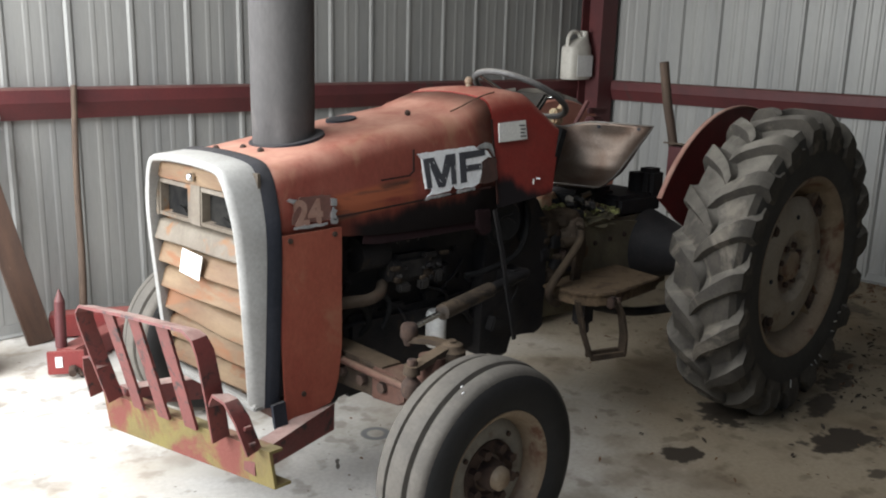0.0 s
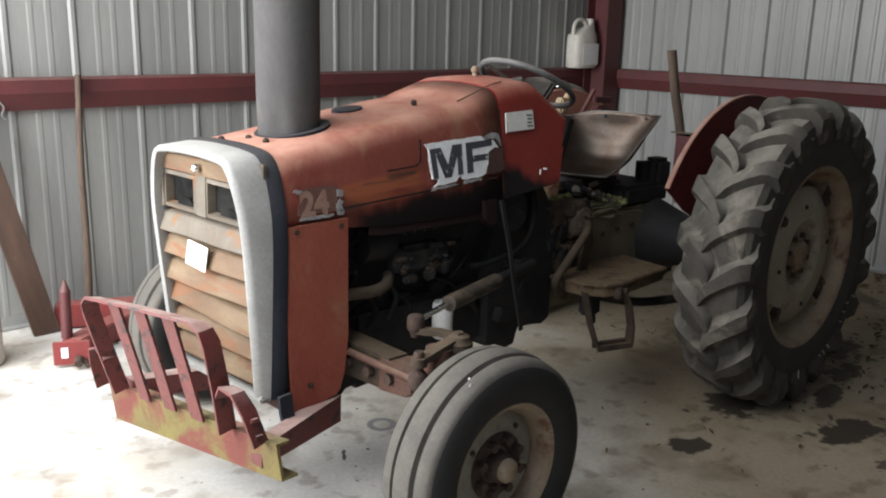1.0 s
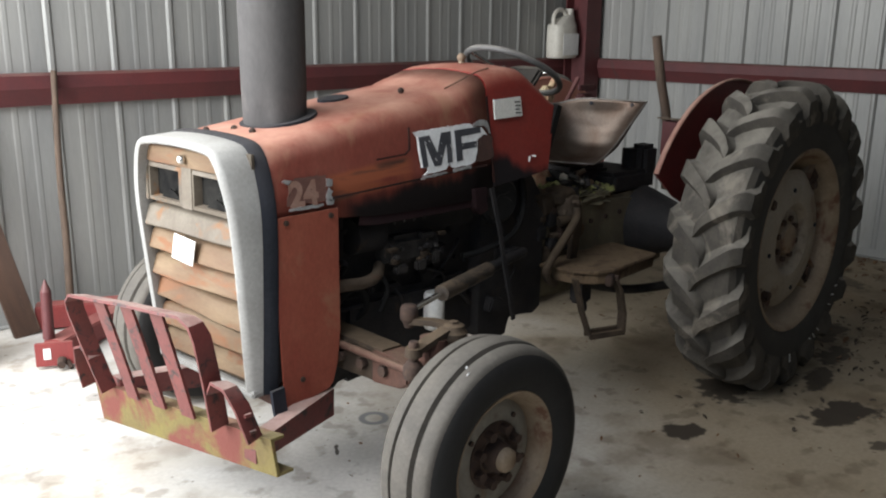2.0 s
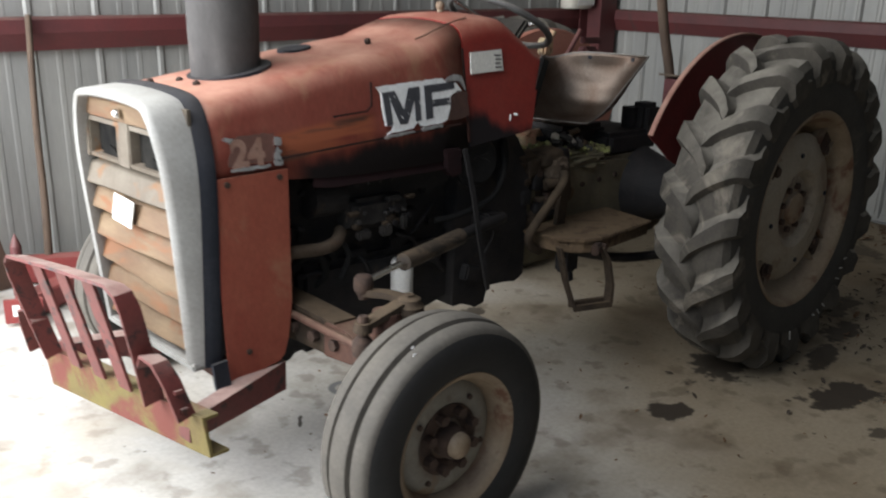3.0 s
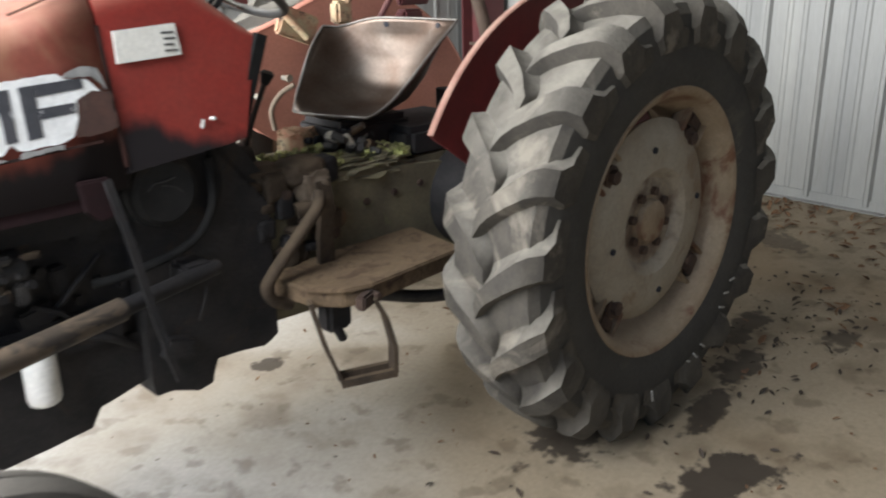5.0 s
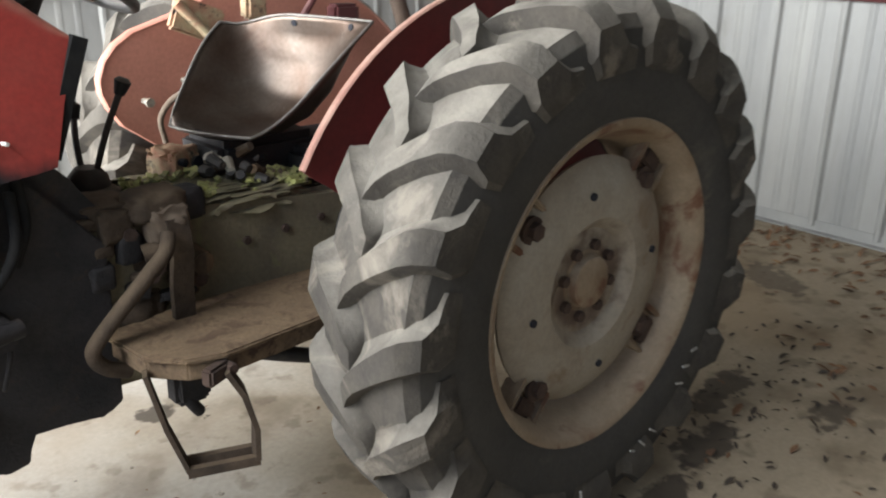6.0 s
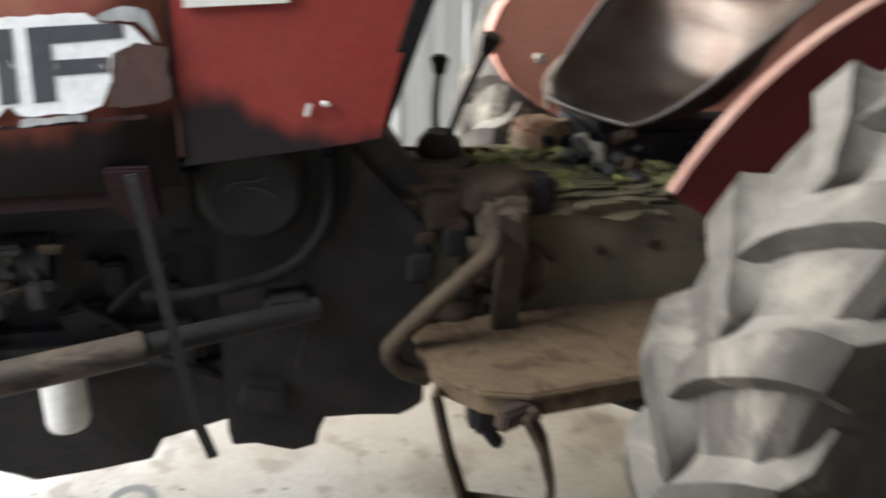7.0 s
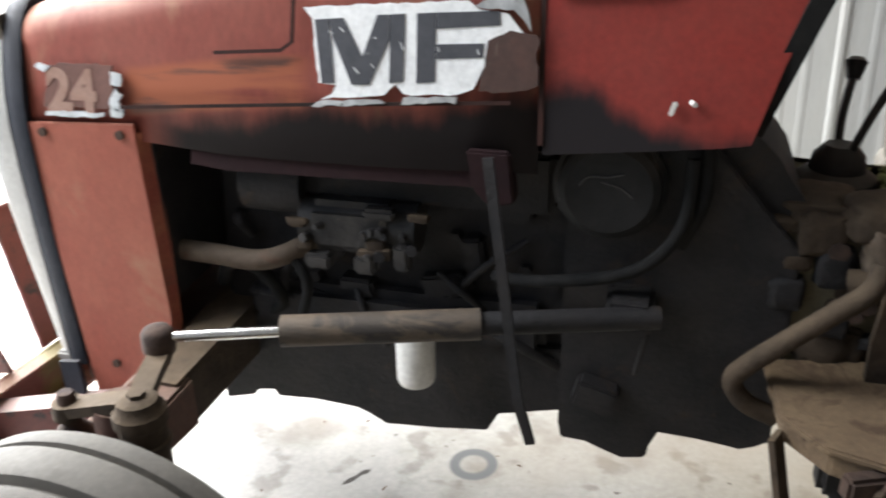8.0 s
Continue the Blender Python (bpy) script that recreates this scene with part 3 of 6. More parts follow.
GIRT = [(0.0, 0.16), (-0.052, 0.16), (-0.068, 0.148), (-0.074, 0.085), (-0.066, 0.07), (-0.036, 0.0), (0.0, 0.0)]
bm = B()
a = ring_of(bm, [(XN, YW - 0.004 + d, 1.108 + z) for d, z in GIRT])
b = ring_of(bm, [(XW - 0.05, YW - 0.004 + d, 1.108 + z) for d, z in GIRT])
skin(bm, [a, b])
structure("girt_north", bm, oxide, "dark red primed steel girt rail", "girt")
bm = B()
a = ring_of(bm, [(XW - 0.004 + d, YS, 1.106 + z) for d, z in GIRT])
b = ring_of(bm, [(XW - 0.004 + d, YW - 0.09, 1.106 + z) for d, z in GIRT])
skin(bm, [a, b])
structure("girt_east", bm, oxide, "dark red primed steel girt rail", "girt")

column = thing("column", "dark red primed steel corner column", "column", kind="structure", at=(2.47, 2.06, 0))
bm = B()
box(bm, (0, 0, ZR / 2), (0.008, 0.19, ZR))
part("web", bm, oxide, column)
for s in (-1, 1):
    bm = B()
    box(bm, (0, s * 0.1, ZR / 2), (0.2, 0.012, ZR), 0.002)
    part("flange", bm, oxide, column)
bm = B()
box(bm, (0, 0, 0.008), (0.28, 0.28, 0.016), 0.003)
part("base_plate", bm, oxide, column)

bm = B()
prism(bm, [(XW - 0.055, 0.004), (XW - 0.004, 0.004), (XW - 0.004, 0.06), (XW - 0.008, 0.06), (XW - 0.008, 0.009), (XW - 0.055, 0.009)], "y", YS, YW - 0.1)
structure("trim_east", bm, wall_metal, "bright metal angle along the wall base", "trim")
bm = B()
a = ring_of(bm, [(XN, YW - d, z) for d, z in ((0.055, 0.004), (0.004, 0.004), (0.004, 0.06), (0.008, 0.06), (0.008, 0.009), (0.055, 0.009))])
b = ring_of(bm, [(XW - 0.06, YW - d, z) for d, z in ((0.055, 0.004), (0.004, 0.004), (0.004, 0.06), (0.008, 0.06), (0.008, 0.009), (0.055, 0.009))])
skin(bm, [a, b])
structure("trim_north", bm, wall_metal, "bright metal angle along the wall base", "trim")

# ---- the tractor: front towards -x, its left side towards -y ----
tractor = thing("tractor", "old faded red farm tractor, dusty and sooty, parked on concrete", "tractor")


bm = B()
box(bm, (0, 0, 0), (0.03, 0.40, 0.20), 0.01)
panel_at = pose(-0.955, 0, 1.275, 0, 43, 0)
panel = part("instrument_panel", bm, black_plastic, tractor, at=panel_at)
for y in (-0.1, 0.1):
    bm = B()
    lathe(bm, [(-0.006, 0.0), (-0.006, 0.05), (0.0, 0.055), (0.008, 0.055), (0.008, 0.0)], (0, 0, 0), 24)
    part("dial", bm, rim_grey, panel, at=pose(0.018, y, 0.0, 0, 0, -90))

# paint left bare where the side stripe was
bm = B()
strap(bm, [(-1.80, -0.29, 1.078), (-1.68, -0.29, 1.086), (-1.66, -0.29, 1.10), (-1.655, -0.29, 1.17)], (0, 1, 0), 0.004, 0.006)
strap(bm, [(-1.985, -0.29, 0.978), (-1.66, -0.29, 1.000), (-1.3, -0.29, 1.022)], (0, 1, 0), 0.004, 0.006)
part("stripe_edge", bm, soot, tractor)

for s in (-1, 1):
    # dark strip in place of the dash's inner shade behind the cowl
    bm = B()
    strap(bm, [(-0.945, s * 0.262, 0.99), (-0.866, s * 0.262, 1.215)], (1, 0, -0.4), 0.03, 0.02)
    part("cowl_shade_strip", bm, hose_rubber, tractor, "black strip standing in for shade behind the cowl")
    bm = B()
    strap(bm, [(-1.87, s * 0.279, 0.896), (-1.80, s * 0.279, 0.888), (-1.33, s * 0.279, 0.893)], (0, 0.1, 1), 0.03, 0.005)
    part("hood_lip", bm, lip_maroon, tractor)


bm = B()
prism(bm, [(-2.19, 0.43), (-1.95, 0.6), (-1.95, 0.92), (-2.19, 0.92)], "y", -0.27, 0.27)
part("radiator", bm, black_iron, tractor, "dark radiator core behind the grille")

# grille surround, swept along an arch
ARCH = [(-0.247, 0.42), (-0.258, 0.70), (-0.26, 0.93), (-0.238, 1.045), (-0.208, 1.112), (-0.16, 1.135), (0, 1.143),
        (0.16, 1.135), (0.208, 1.112), (0.238, 1.045), (0.26, 0.93), (0.258, 0.70), (0.247, 0.42)]


def lean(z):
    return -2.262 - 0.068 * (z - 0.43) / 0.7


def arch(front, back):
    """Sweep a section along the arch of the nose: points (depth, outward) from the leaning front, then from a fixed plane."""
    bm = B()
    pts = bend([(0, y, z) for y, z in ARCH], 3)
    rings = []
    for i, p in enumerate(pts):
        d = (pts[min(i + 1, len(pts) - 1)] - pts[max(i - 1, 0)]).normalized()
        o = Vector((0, -d.z, d.y))
        up = 1 - 0.35 * max(0.0, o.z)
        rings.append(ring_of(bm, [(lean(p.z) + a, p.y + o.y * b, p.z + o.z * b * up) for a, b in front] + [(a, p.y + o.y * b, p.z + o.z * b * up) for a, b in back]))
    skin(bm, rings)
    return bm


part("grille_surround", arch([(0.015, -0.022), (0.0, -0.02), (-0.004, -0.01), (0.0, 0.002), (0.012, 0.012)], [(-2.232, 0.024), (-2.232, 0.005), (-2.24, -0.018)]),
     white_paint, tractor, "grey-white grille surround with rounded corners", smooth=35)
part("rubber_band", arch([], [(-2.233, 0.0), (-2.233, 0.020), (-2.226, 0.026), (-2.196, 0.036), (-2.186, 0.034), (-2.186, 0.0)]), black_band, tractor, "dark band behind the surround", smooth=35)
bm = B()
box(bm, (-2.245, 0, 0.425), (0.04, 0.5, 0.02), 0.005)
part("surround_sill", bm, white_paint, tractor)

FORE = Matrix.Translation((-0.024, 0, 0))
bm = B()
prism(bm, [(-2.215, 0.42), (-2.205, 0.42), (-2.23, 1.125), (-2.24, 1.125)], "y", -0.25, 0.25)
backing = part("grille_panel", bm, grille_grey, tractor, "rust-stained tan louvred grille", at=Matrix())
bm = B()
prism(bm, [(-2.258, 1.062), (-2.272, 1.066), (-2.276, 1.118), (-2.256, 1.122)], "y", -0.212, 0.212, 0.003)
part("top_strip", bm, grille_tan, backing, at=FORE)
for y0, y1 in ((-0.232, -0.218), (-0.032, -0.006 + 0.03), (0.215, 0.232)):
    bm = B()
    box(bm, (-2.262, (y0 + y1) / 2, 1.005), (0.014, y1 - y0, 0.125), 0.002)
    part("stile", bm, grille_grey, backing, at=FORE)
for y in (-0.125, 0.118):
    bm = B()
    a = ring_of(bm, [(-2.266, y - 0.094, 0.945), (-2.266, y + 0.094, 0.945), (-2.266, y + 0.094, 1.062), (-2.266, y - 0.094, 1.062)])
    b = ring_of(bm, [(-2.27, y - 0.082, 0.957), (-2.27, y + 0.082, 0.957), (-2.27, y + 0.082, 1.05), (-2.27, y - 0.082, 1.05)])
    c = ring_of(bm, [(-2.24, y - 0.075, 0.963), (-2.24, y + 0.075, 0.963), (-2.24, y + 0.075, 1.044), (-2.24, y - 0.075, 1.044)])
    skin(bm, [a, b, c], caps=False)
    lamp = part("headlight", bm, grille_grey, backing, "square headlight recess with broken dark glass", at=FORE)
    bm = B()
    box(bm, (-2.243, y, 1.003), (0.004, 0.152, 0.084))
    part("glass", bm, dark_glass, backing, at=FORE)
    bm = B()
    prism(bm, [(y - 0.07, 0.962), (y + 0.03, 0.962), (y - 0.02, 0.99), (y - 0.05, 0.98)], "x", -2.262, -2.258)
    part("glass_shard", bm, dark_glass, backing, at=FORE)
bm = B()
bmesh.ops.create_icosphere(bm, subdivisions=2, radius=0.014, matrix=Matrix.Translation((-2.283, -0.005, 1.09)))
part("grille_knob", bm, chrome, backing, "bright round grille catch", smooth=60, at=FORE)
for i in range(6):
    z1 = 0.935 - i * 0.082
    bm = B()
    prof = [(0.022, 0.004), (-0.006, -0.006), (-0.012, -0.014), (-0.026, -0.060), (-0.027, -0.066), (-0.022, -0.071), (0.006, -0.078), (0.018, -0.07)]
    rings = []
    for k in range(9):
        y = -0.238 + 0.476 * k / 8
        sag = 0.006 * noise.noise((y * 5, i * 3.1, 0.4)) + (0.008 if i == 3 else 0.0) * math.sin(y * 9)
        rings.append(ring_of(bm, [(lean(z1) + 0.042 + a + 0.4 * sag, y, z1 + b + sag) for a, b in prof]))
    skin(bm, rings)
    part("louvre", bm, grille_grey if i == 0 else grille_tan, backing, smooth=42)
bm = B()
box(bm, (0, 0, 0), (0.004, 0.115, 0.075), 0.001, Matrix.Rotation(radians(4), 4, "X"))
part("paper_note", bm, paper, tractor, "small white paper note on the grille", at=pose(-2.297, 0.018, 0.828, 0, 7, 0))

# bumper with brush guard, hanging lower on the far side
bumper = B()
TILT = pose(-2.375, 0, 0.297, -6.6, 0, 1.0)
prism(bumper, [(-0.478, -0.058), (0.478, -0.082), (0.478, 0.052), (-0.478, 0.052)], "x", -0.005, 0.005)
for v in bumper.verts:
    v.co.x -= 0.1 * (v.co.z - 0.036)
bumper = part("bumper", bumper, bumper_paint, tractor, "angle-iron bumper in flaking yellow and red paint", at=TILT)
for z, w in ((-0.054, 0.044), (0.048, 0.034)):
    bm = B()
    box(bm, (w / 2 + 0.006 - 0.1 * (z - 0.036), 0, z), (w, 0.956, 0.008))
    part("flange", bm, bumper_paint, bumper)
GY, GW, GH = 0.03, 0.355, 0.385


def guard_x(z):
    return -0.012 - 0.085 * (z / GH)


def guard_at(y, z):
    return (guard_x(z), y, z)


bm = B()
path = [guard_at(GY - GW + 0.055, 0.05), guard_at(GY - GW + 0.02, 0.2), guard_at(GY - GW, GH - 0.06), guard_at(GY - GW + 0.012, GH - 0.022),
        guard_at(GY - GW + 0.045, GH - 0.004), guard_at(GY, GH), guard_at(GY + GW - 0.045, GH - 0.004), guard_at(GY + GW - 0.012, GH - 0.022),
        guard_at(GY + GW, GH - 0.06), guard_at(GY + GW - 0.01, 0.2), guard_at(GY + GW - 0.03, 0.05)]
strap(bm, path, (1, 0, -0.2), 0.055, 0.009)
guard = part("brush_guard", bm, guard_red, bumper, "chipped dark red flat-bar brush guard", smooth=30)
for k in range(3):
    f = (k + 1) / 4
    y_top, y_bot = GY + GW - 0.02 - f * (2 * GW - 0.06), GY + GW - 0.03 - f * (2 * GW - 0.09)
    bm = B()
    strap(bm, [(guard_x(0.05) + 0.004, y_bot, 0.048), (guard_x(0.2) + 0.004, (y_top + y_bot) / 2, 0.2), (guard_x(GH) + 0.004, y_top, GH - 0.005)], (0, 1, 0), 0.064, 0.009)
    part("guard_bar", bm, guard_red, bumper)
for s in (-1, 1):
    c = GY + s * GW
    bm = B()
    strap(bm, [guard_at(c - s * 0.02, 0.165), guard_at(c + s * 0.015, 0.20), guard_at(c + s * 0.06, 0.19), guard_at(c + s * 0.09, 0.14), guard_at(c + s * 0.105, 0.045)], (1, 0, -0.2), 0.05, 0.008)
    for z in (0.07, 0.12):
        rod(bm, (guard_x(z) - 0.01, c + s * 0.107, z), (guard_x(z) + 0.01, c + s * 0.107, z), 0.006, seg=8)
    part("side_hoop", bm, guard_red, bumper, smooth=30)
for s in (-1, 1):
    bm = B()
    a = ring_of(bm, [(-2.37, s * 0.40, 0.305), (-2.37, s * 0.345, 0.305), (-2.37, s * 0.345, 0.365), (-2.37, s * 0.40, 0.365)])
    b = ring_of(bm, [(-1.98, s * 0.27, 0.285), (-1.98, s * 0.215, 0.285), (-1.98, s * 0.215, 0.375), (-1.98, s * 0.27, 0.375)])
    skin(bm, [a, b])
    part("bumper_arm", bm, guard_red, tractor)
bm = B()
box(bm, (-2.1, 0, 0.40), (0.2, 0.5, 0.05), 0.006)
part("front_frame", bm, rust_red, tractor)
bm = B()
strap(bm, [(-2.205, -0.283, 0.44), (-2.20, -0.287, 0.38), (-2.195, -0.30, 0.33), (-2.185, -0.32, 0.30)], (1, 0, 0), 0.045, 0.012)
part("band_end", bm, black_band, tractor, smooth=60)

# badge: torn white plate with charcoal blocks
BY = -0.2915


bm = B()
prism(bm, torn([(-1.637, 1.155), (-1.521, 1.162), (-1.371, 1.171), (-1.354, 1.16), (-1.308, 1.153), (-1.286, 1.126), (-1.337, 1.114), (-1.343, 1.075), (-1.358, 1.039), (-1.385, 1.029),
                (-1.471, 1.026), (-1.484, 1.043), (-1.504, 1.024), (-1.612, 1.012), (-1.592, 1.022), (-1.583, 1.036), (-1.613, 1.037), (-1.624, 1.137)], 4, 0.0015), "y", BY, -0.285)
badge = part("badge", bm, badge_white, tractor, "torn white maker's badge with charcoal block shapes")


def block(pts):
    bm = B()
    prism(bm, pts, "y", BY - 0.0015, BY + 0.001)
    part("badge_block", bm, badge_dark, badge)


block([(-1.618, 1.136), (-1.594, 1.138), (-1.586, 1.039), (-1.608, 1.037)])
block([(-1.594, 1.138), (-1.57, 1.14), (-1.539, 1.081), (-1.543, 1.038), (-1.557, 1.038), (-1.588, 1.109)])
block([(-1.543, 1.038), (-1.539, 1.081), (-1.514, 1.146), (-1.494, 1.147), (-1.494, 1.108), (-1.527, 1.039)])
block([(-1.493, 1.147), (-1.469, 1.149), (-1.471, 1.046), (-1.494, 1.043)])
block([(-1.45, 1.15), (-1.42, 1.152), (-1.42, 1.048), (-1.45, 1.045)])
block([(-1.419, 1.152), (-1.322, 1.157), (-1.32, 1.136), (-1.419, 1.128)])
block([(-1.419, 1.105), (-1.344, 1.109), (-1.345, 1.088), (-1.419, 1.083)])
for pts in ([(-1.36, 1.162), (-1.32, 1.182), (-1.285, 1.175), (-1.272, 1.130), (-1.30, 1.158)], [(-1.614, 1.009), (-1.51, 1.018), (-1.5, 1.010), (-1.625, 1.0)], [(-1.47, 1.022), (-1.385, 1.028), (-1.385, 1.018), (-1.472, 1.012)]):
    bm = B()
    prism(bm, torn(pts, 9, 0.002), "y", BY - 0.004, BY + 0.003)
    part("foil_edge", bm, bright_chip, badge)
rnd = random.Random(71)
bm = B()
for k in range(15):
    x, z, ln, w = rnd.uniform(-1.60, -1.35), rnd.uniform(1.05, 1.15), rnd.uniform(0.004, 0.014), rnd.uniform(-1.3, -0.3)
    strap(bm, [(x, BY - 0.002, z), (x + ln * math.cos(w), BY - 0.002, z + ln * math.sin(w))], (0, 1, 0), 0.0015, rnd.uniform(0.0006, 0.0016))
tagged(part("scratch", bm, badge_white, badge), kind="stuff")
bm = B()
prism(bm, torn([(-1.337, 1.112), (-1.303, 1.131), (-1.262, 1.124), (-1.262, 1.048), (-1.275, 1.04), (-1.353, 1.036), (-1.341, 1.076)], 13, 0.003), "y", -0.2905, -0.285)
part("bare_patch", bm, bare_rust, tractor, "bare rusty patch beside the badge")

# model number, the last figure torn off
cu = bpy.data.curves.new("model_number", "FONT")
cu.body, cu.size, cu.extrude, cu.offset = "24", 0.10, 0.0004, 0.0045
txt = bpy.data.objects.new("model_number_text", cu)
scene.collection.objects.link(txt)
bpy.context.view_layer.update()
me = bpy.data.meshes.new_from_object(txt.evaluated_get(bpy.context.evaluated_depsgraph_get()))
bpy.data.objects.remove(txt)
me.materials.clear()
me.materials.append(number_tan)
bm = B()
prism(bm, torn([(-2.145, 0.97), (-2.0, 0.976), (-2.0, 1.046), (-2.02, 1.05), (-2.13, 1.046)], 44, 0.003), "y", -0.2885, -0.285)
part("number_patch", bm, patch_brown, tractor)
num = new("model_number", me)
num.parent = tractor
num["label"] = "worn tan figures 24 on the bonnet"
num.matrix_basis = pose(-2.135, -0.2895, 0.967, 90, 0, 0) @ Matrix.Diagonal((1.0, 1.0, 1, 1))
for pts in ([(-2.005, 0.96), (-1.985, 0.958), (-1.98, 0.975), (-1.99, 0.99), (-1.982, 1.0), (-1.995, 1.01), (-2.008, 0.985)],
            [(-2.0, 1.015), (-1.982, 1.012), (-1.98, 1.035), (-2.002, 1.04)], [(-2.14, 0.955), (-2.02, 0.958), (-2.02, 0.966), (-2.138, 0.964)],
            [(-2.155, 1.04), (-2.135, 1.03), (-2.125, 1.042), (-2.145, 1.048)]):
    bm = B()
    prism(bm, torn(pts, 21, 0.002, 0.008), "y", -0.292, -0.286)
    part("foil_scrap", bm, bright_chip, tractor)

# sticker on the cowl
bm = B()
prism(bm, [(-1.235, 1.178), (-1.082, 1.186), (-1.086, 1.256), (-1.232, 1.247)], "y", -0.2865, -0.281)
tag = part("sticker", bm, paper, tractor, "white paper sticker with faded print")
for k in range(4):
    bm = B()
    box(bm, (-1.108 + 0.003 * (k % 2), -0.2875, 1.236 - k * 0.013), (0.03 - 0.004 * (k % 3), 0.002, 0.005))
    part("print", bm, ink, tag)
bm = B()
rod(bm, (-1.035, -0.277, 1.036), (-1.03, -0.292, 1.034), 0.004, seg=8)
box(bm, (-1.06, -0.284, 1.026), (0.008, 0.006, 0.022), 0.002, Matrix.Rotation(0.3, 4, "Y"))
part("cowl_clip", bm, filter_white, tractor)

# ---- engine and frame ----
bm = B()
prism(bm, [(-1.93, 0.47), (-1.16, 0.47), (-1.16, 0.93), (-1.90, 0.90)], "y", -0.13, 0.26, 0.015)
engine = part("engine_block", bm, black_iron, tractor, "oily black diesel engine block")
bm = B()
prism(bm, [(-1.80, 0.80), (-1.24, 0.80), (-1.24, 0.915), (-1.78, 0.90)], "y", -0.19, -0.12, 0.012)
part("manifold", bm, black_iron, tractor)
bm = B()
box(bm, (-1.55, -0.14, 0.56), (0.6, 0.06, 0.10), 0.02)
part("crankcase_rib", bm, black_iron, tractor)
bm = B()
prism(bm, [(-1.97, 0.52), (-1.945, 0.299), (-1.878, 0.317), (-1.868, 0.336), (-1.826, 0.343), (-1.822, 0.322), (-1.733, 0.330), (-1.641, 0.327), (-1.611, 0.311), (-1.58, 0.290), (-1.468, 0.301), (-1.365, 0.311), (-1.342, 0.361), (-1.292, 0.369), (-1.18, 0.395), (-1.18, 0.52)], "y", -0.14, 0.14, 0.003)
part("oil_pan", bm, black_iron, tractor)
bm = B()
prism(bm, [(-1.218, 0.95), (-1.218, 0.384), (-1.212, 0.347), (-1.165, 0.353), (-1.132, 0.34), (-1.098, 0.319), (-1.051, 0.328), (-1.046, 0.362), (-1.036, 0.397), (-0.965, 0.39), (-0.904, 0.387), (-0.888, 0.375), (-0.866, 0.393), (-0.838, 0.401), (-0.838, 0.78), (-0.99, 0.95)], "y", -0.19, 0.19, 0.004)
part("bell_housing", bm, black_iron, tractor)
bm = B()
prism(bm, [(-0.93, 0.42), (-0.3, 0.40), (0.15, 0.42), (0.18, 0.75), (-0.1, 0.80), (-0.62, 0.79), (-0.93, 0.84)], "y", -0.17, 0.17, 0.03)
gearbox = part("gearbox", bm, green_iron, tractor, "dusty green-tinged gearbox casting", smooth=30)
bm = B()
strap(bm, [(-0.62, -0.172, 0.72), (-0.3, -0.172, 0.745), (0.1, -0.172, 0.75)], (0, 0, 1), 0.008, 0.006)
part("casting_joint", bm, black_iron, tractor)
bm = B()
rod(bm, (0, 0, 0), (0, -0.014, 0), 0.011, seg=6)
bolt = part("bolt", bm, rust_bolt, tractor, at=pose(-0.60, -0.17, 0.695))
for k in range(1, 6):
    again(bolt, tractor, pose(-0.60 + 0.11 * k, -0.17, 0.70 + 0.008 * k))
bm = B()
box(bm, (-0.48, -0.05, 0.80), (0.34, 0.2, 0.05), 0.012)
part("lift_cover", bm, green_iron, tractor, "mossy lift cover", smooth=35)
bm = B()
lump(bm, (-0.49, -0.04, 0.80), (0.40, 0.28, 0.07), 41, 0.35, 0.55, 5, 6.0)
bed = [v.co.copy() for v in bm.verts if v.co.z > 0.80]
part("crust_bed", bm, green_iron, tractor, smooth=50)
rnd = random.Random(23)
bm = B()
for k in range(900):
    x, y, z = rnd.choice(bed)
    patch = noise.noise((x * 22, y * 22, 1.7))
    if patch < -0.08 - 0.5 * (x + 0.55):
        continue
    q = rnd.uniform(0.004, 0.010) * (1 + max(0.0, patch))
    box(bm, (x, y, z + rnd.uniform(0.0, 0.012) * (1 + 2 * max(0.0, patch))), (q * rnd.uniform(0.9, 2.2), q * rnd.uniform(0.9, 1.6), q * rnd.uniform(0.4, 1.1)), 0.0,
        Euler((rnd.uniform(-0.6, 0.6), rnd.uniform(-0.6, 0.6), rnd.uniform(0, 3))).to_matrix().to_4x4())
tagged(part("moss", bm, lime_cover, tractor), "lime-green flaking crust on the lift cover", kind="stuff")
bm = B()
lump(bm, (0, 0, 0), (0.11, 0.10, 0.10), 12, 0.22, 0.45, 4, 3.0)
block_at = pose(-0.535, 0.08, 0.862, 0, 4, 25)
control = part("control_block", bm, flaking_red, tractor, "flaking red and cream hydraulic control block", smooth=40, at=block_at)
for x, z, r in ((-0.030, 0.018, 0.011), (0.020, 0.010, 0.019), (-0.012, -0.024, 0.009)):
    bm = B()
    rod(bm, (x, -0.062, z), (x, -0.04, z), r, r * 0.8, seg=14)
    part("port", bm, black_band, control)
for k in range(12):
    q = rnd.uniform(0.018, 0.038)
    bm = B()
    at = Vector((rnd.uniform(-0.50, -0.34), rnd.uniform(-0.12, 0.06), 0.83 + rnd.uniform(0, 0.035)))
    if k % 2:
        rod(bm, at, at + Vector((rnd.uniform(-0.02, 0.02), rnd.uniform(-0.04, -0.01), rnd.uniform(0.0, 0.03))), q * 0.45, q * 0.35, 8)
    else:
        lump(bm, at, (q * 1.4, q, q), k + 90, 0.2, 0.6, 2, 3.0)
    part("valve_fitting", bm, (grey_iron, rim_grey, dark_brown)[k % 3], tractor, smooth=45)
rnd = random.Random(5)
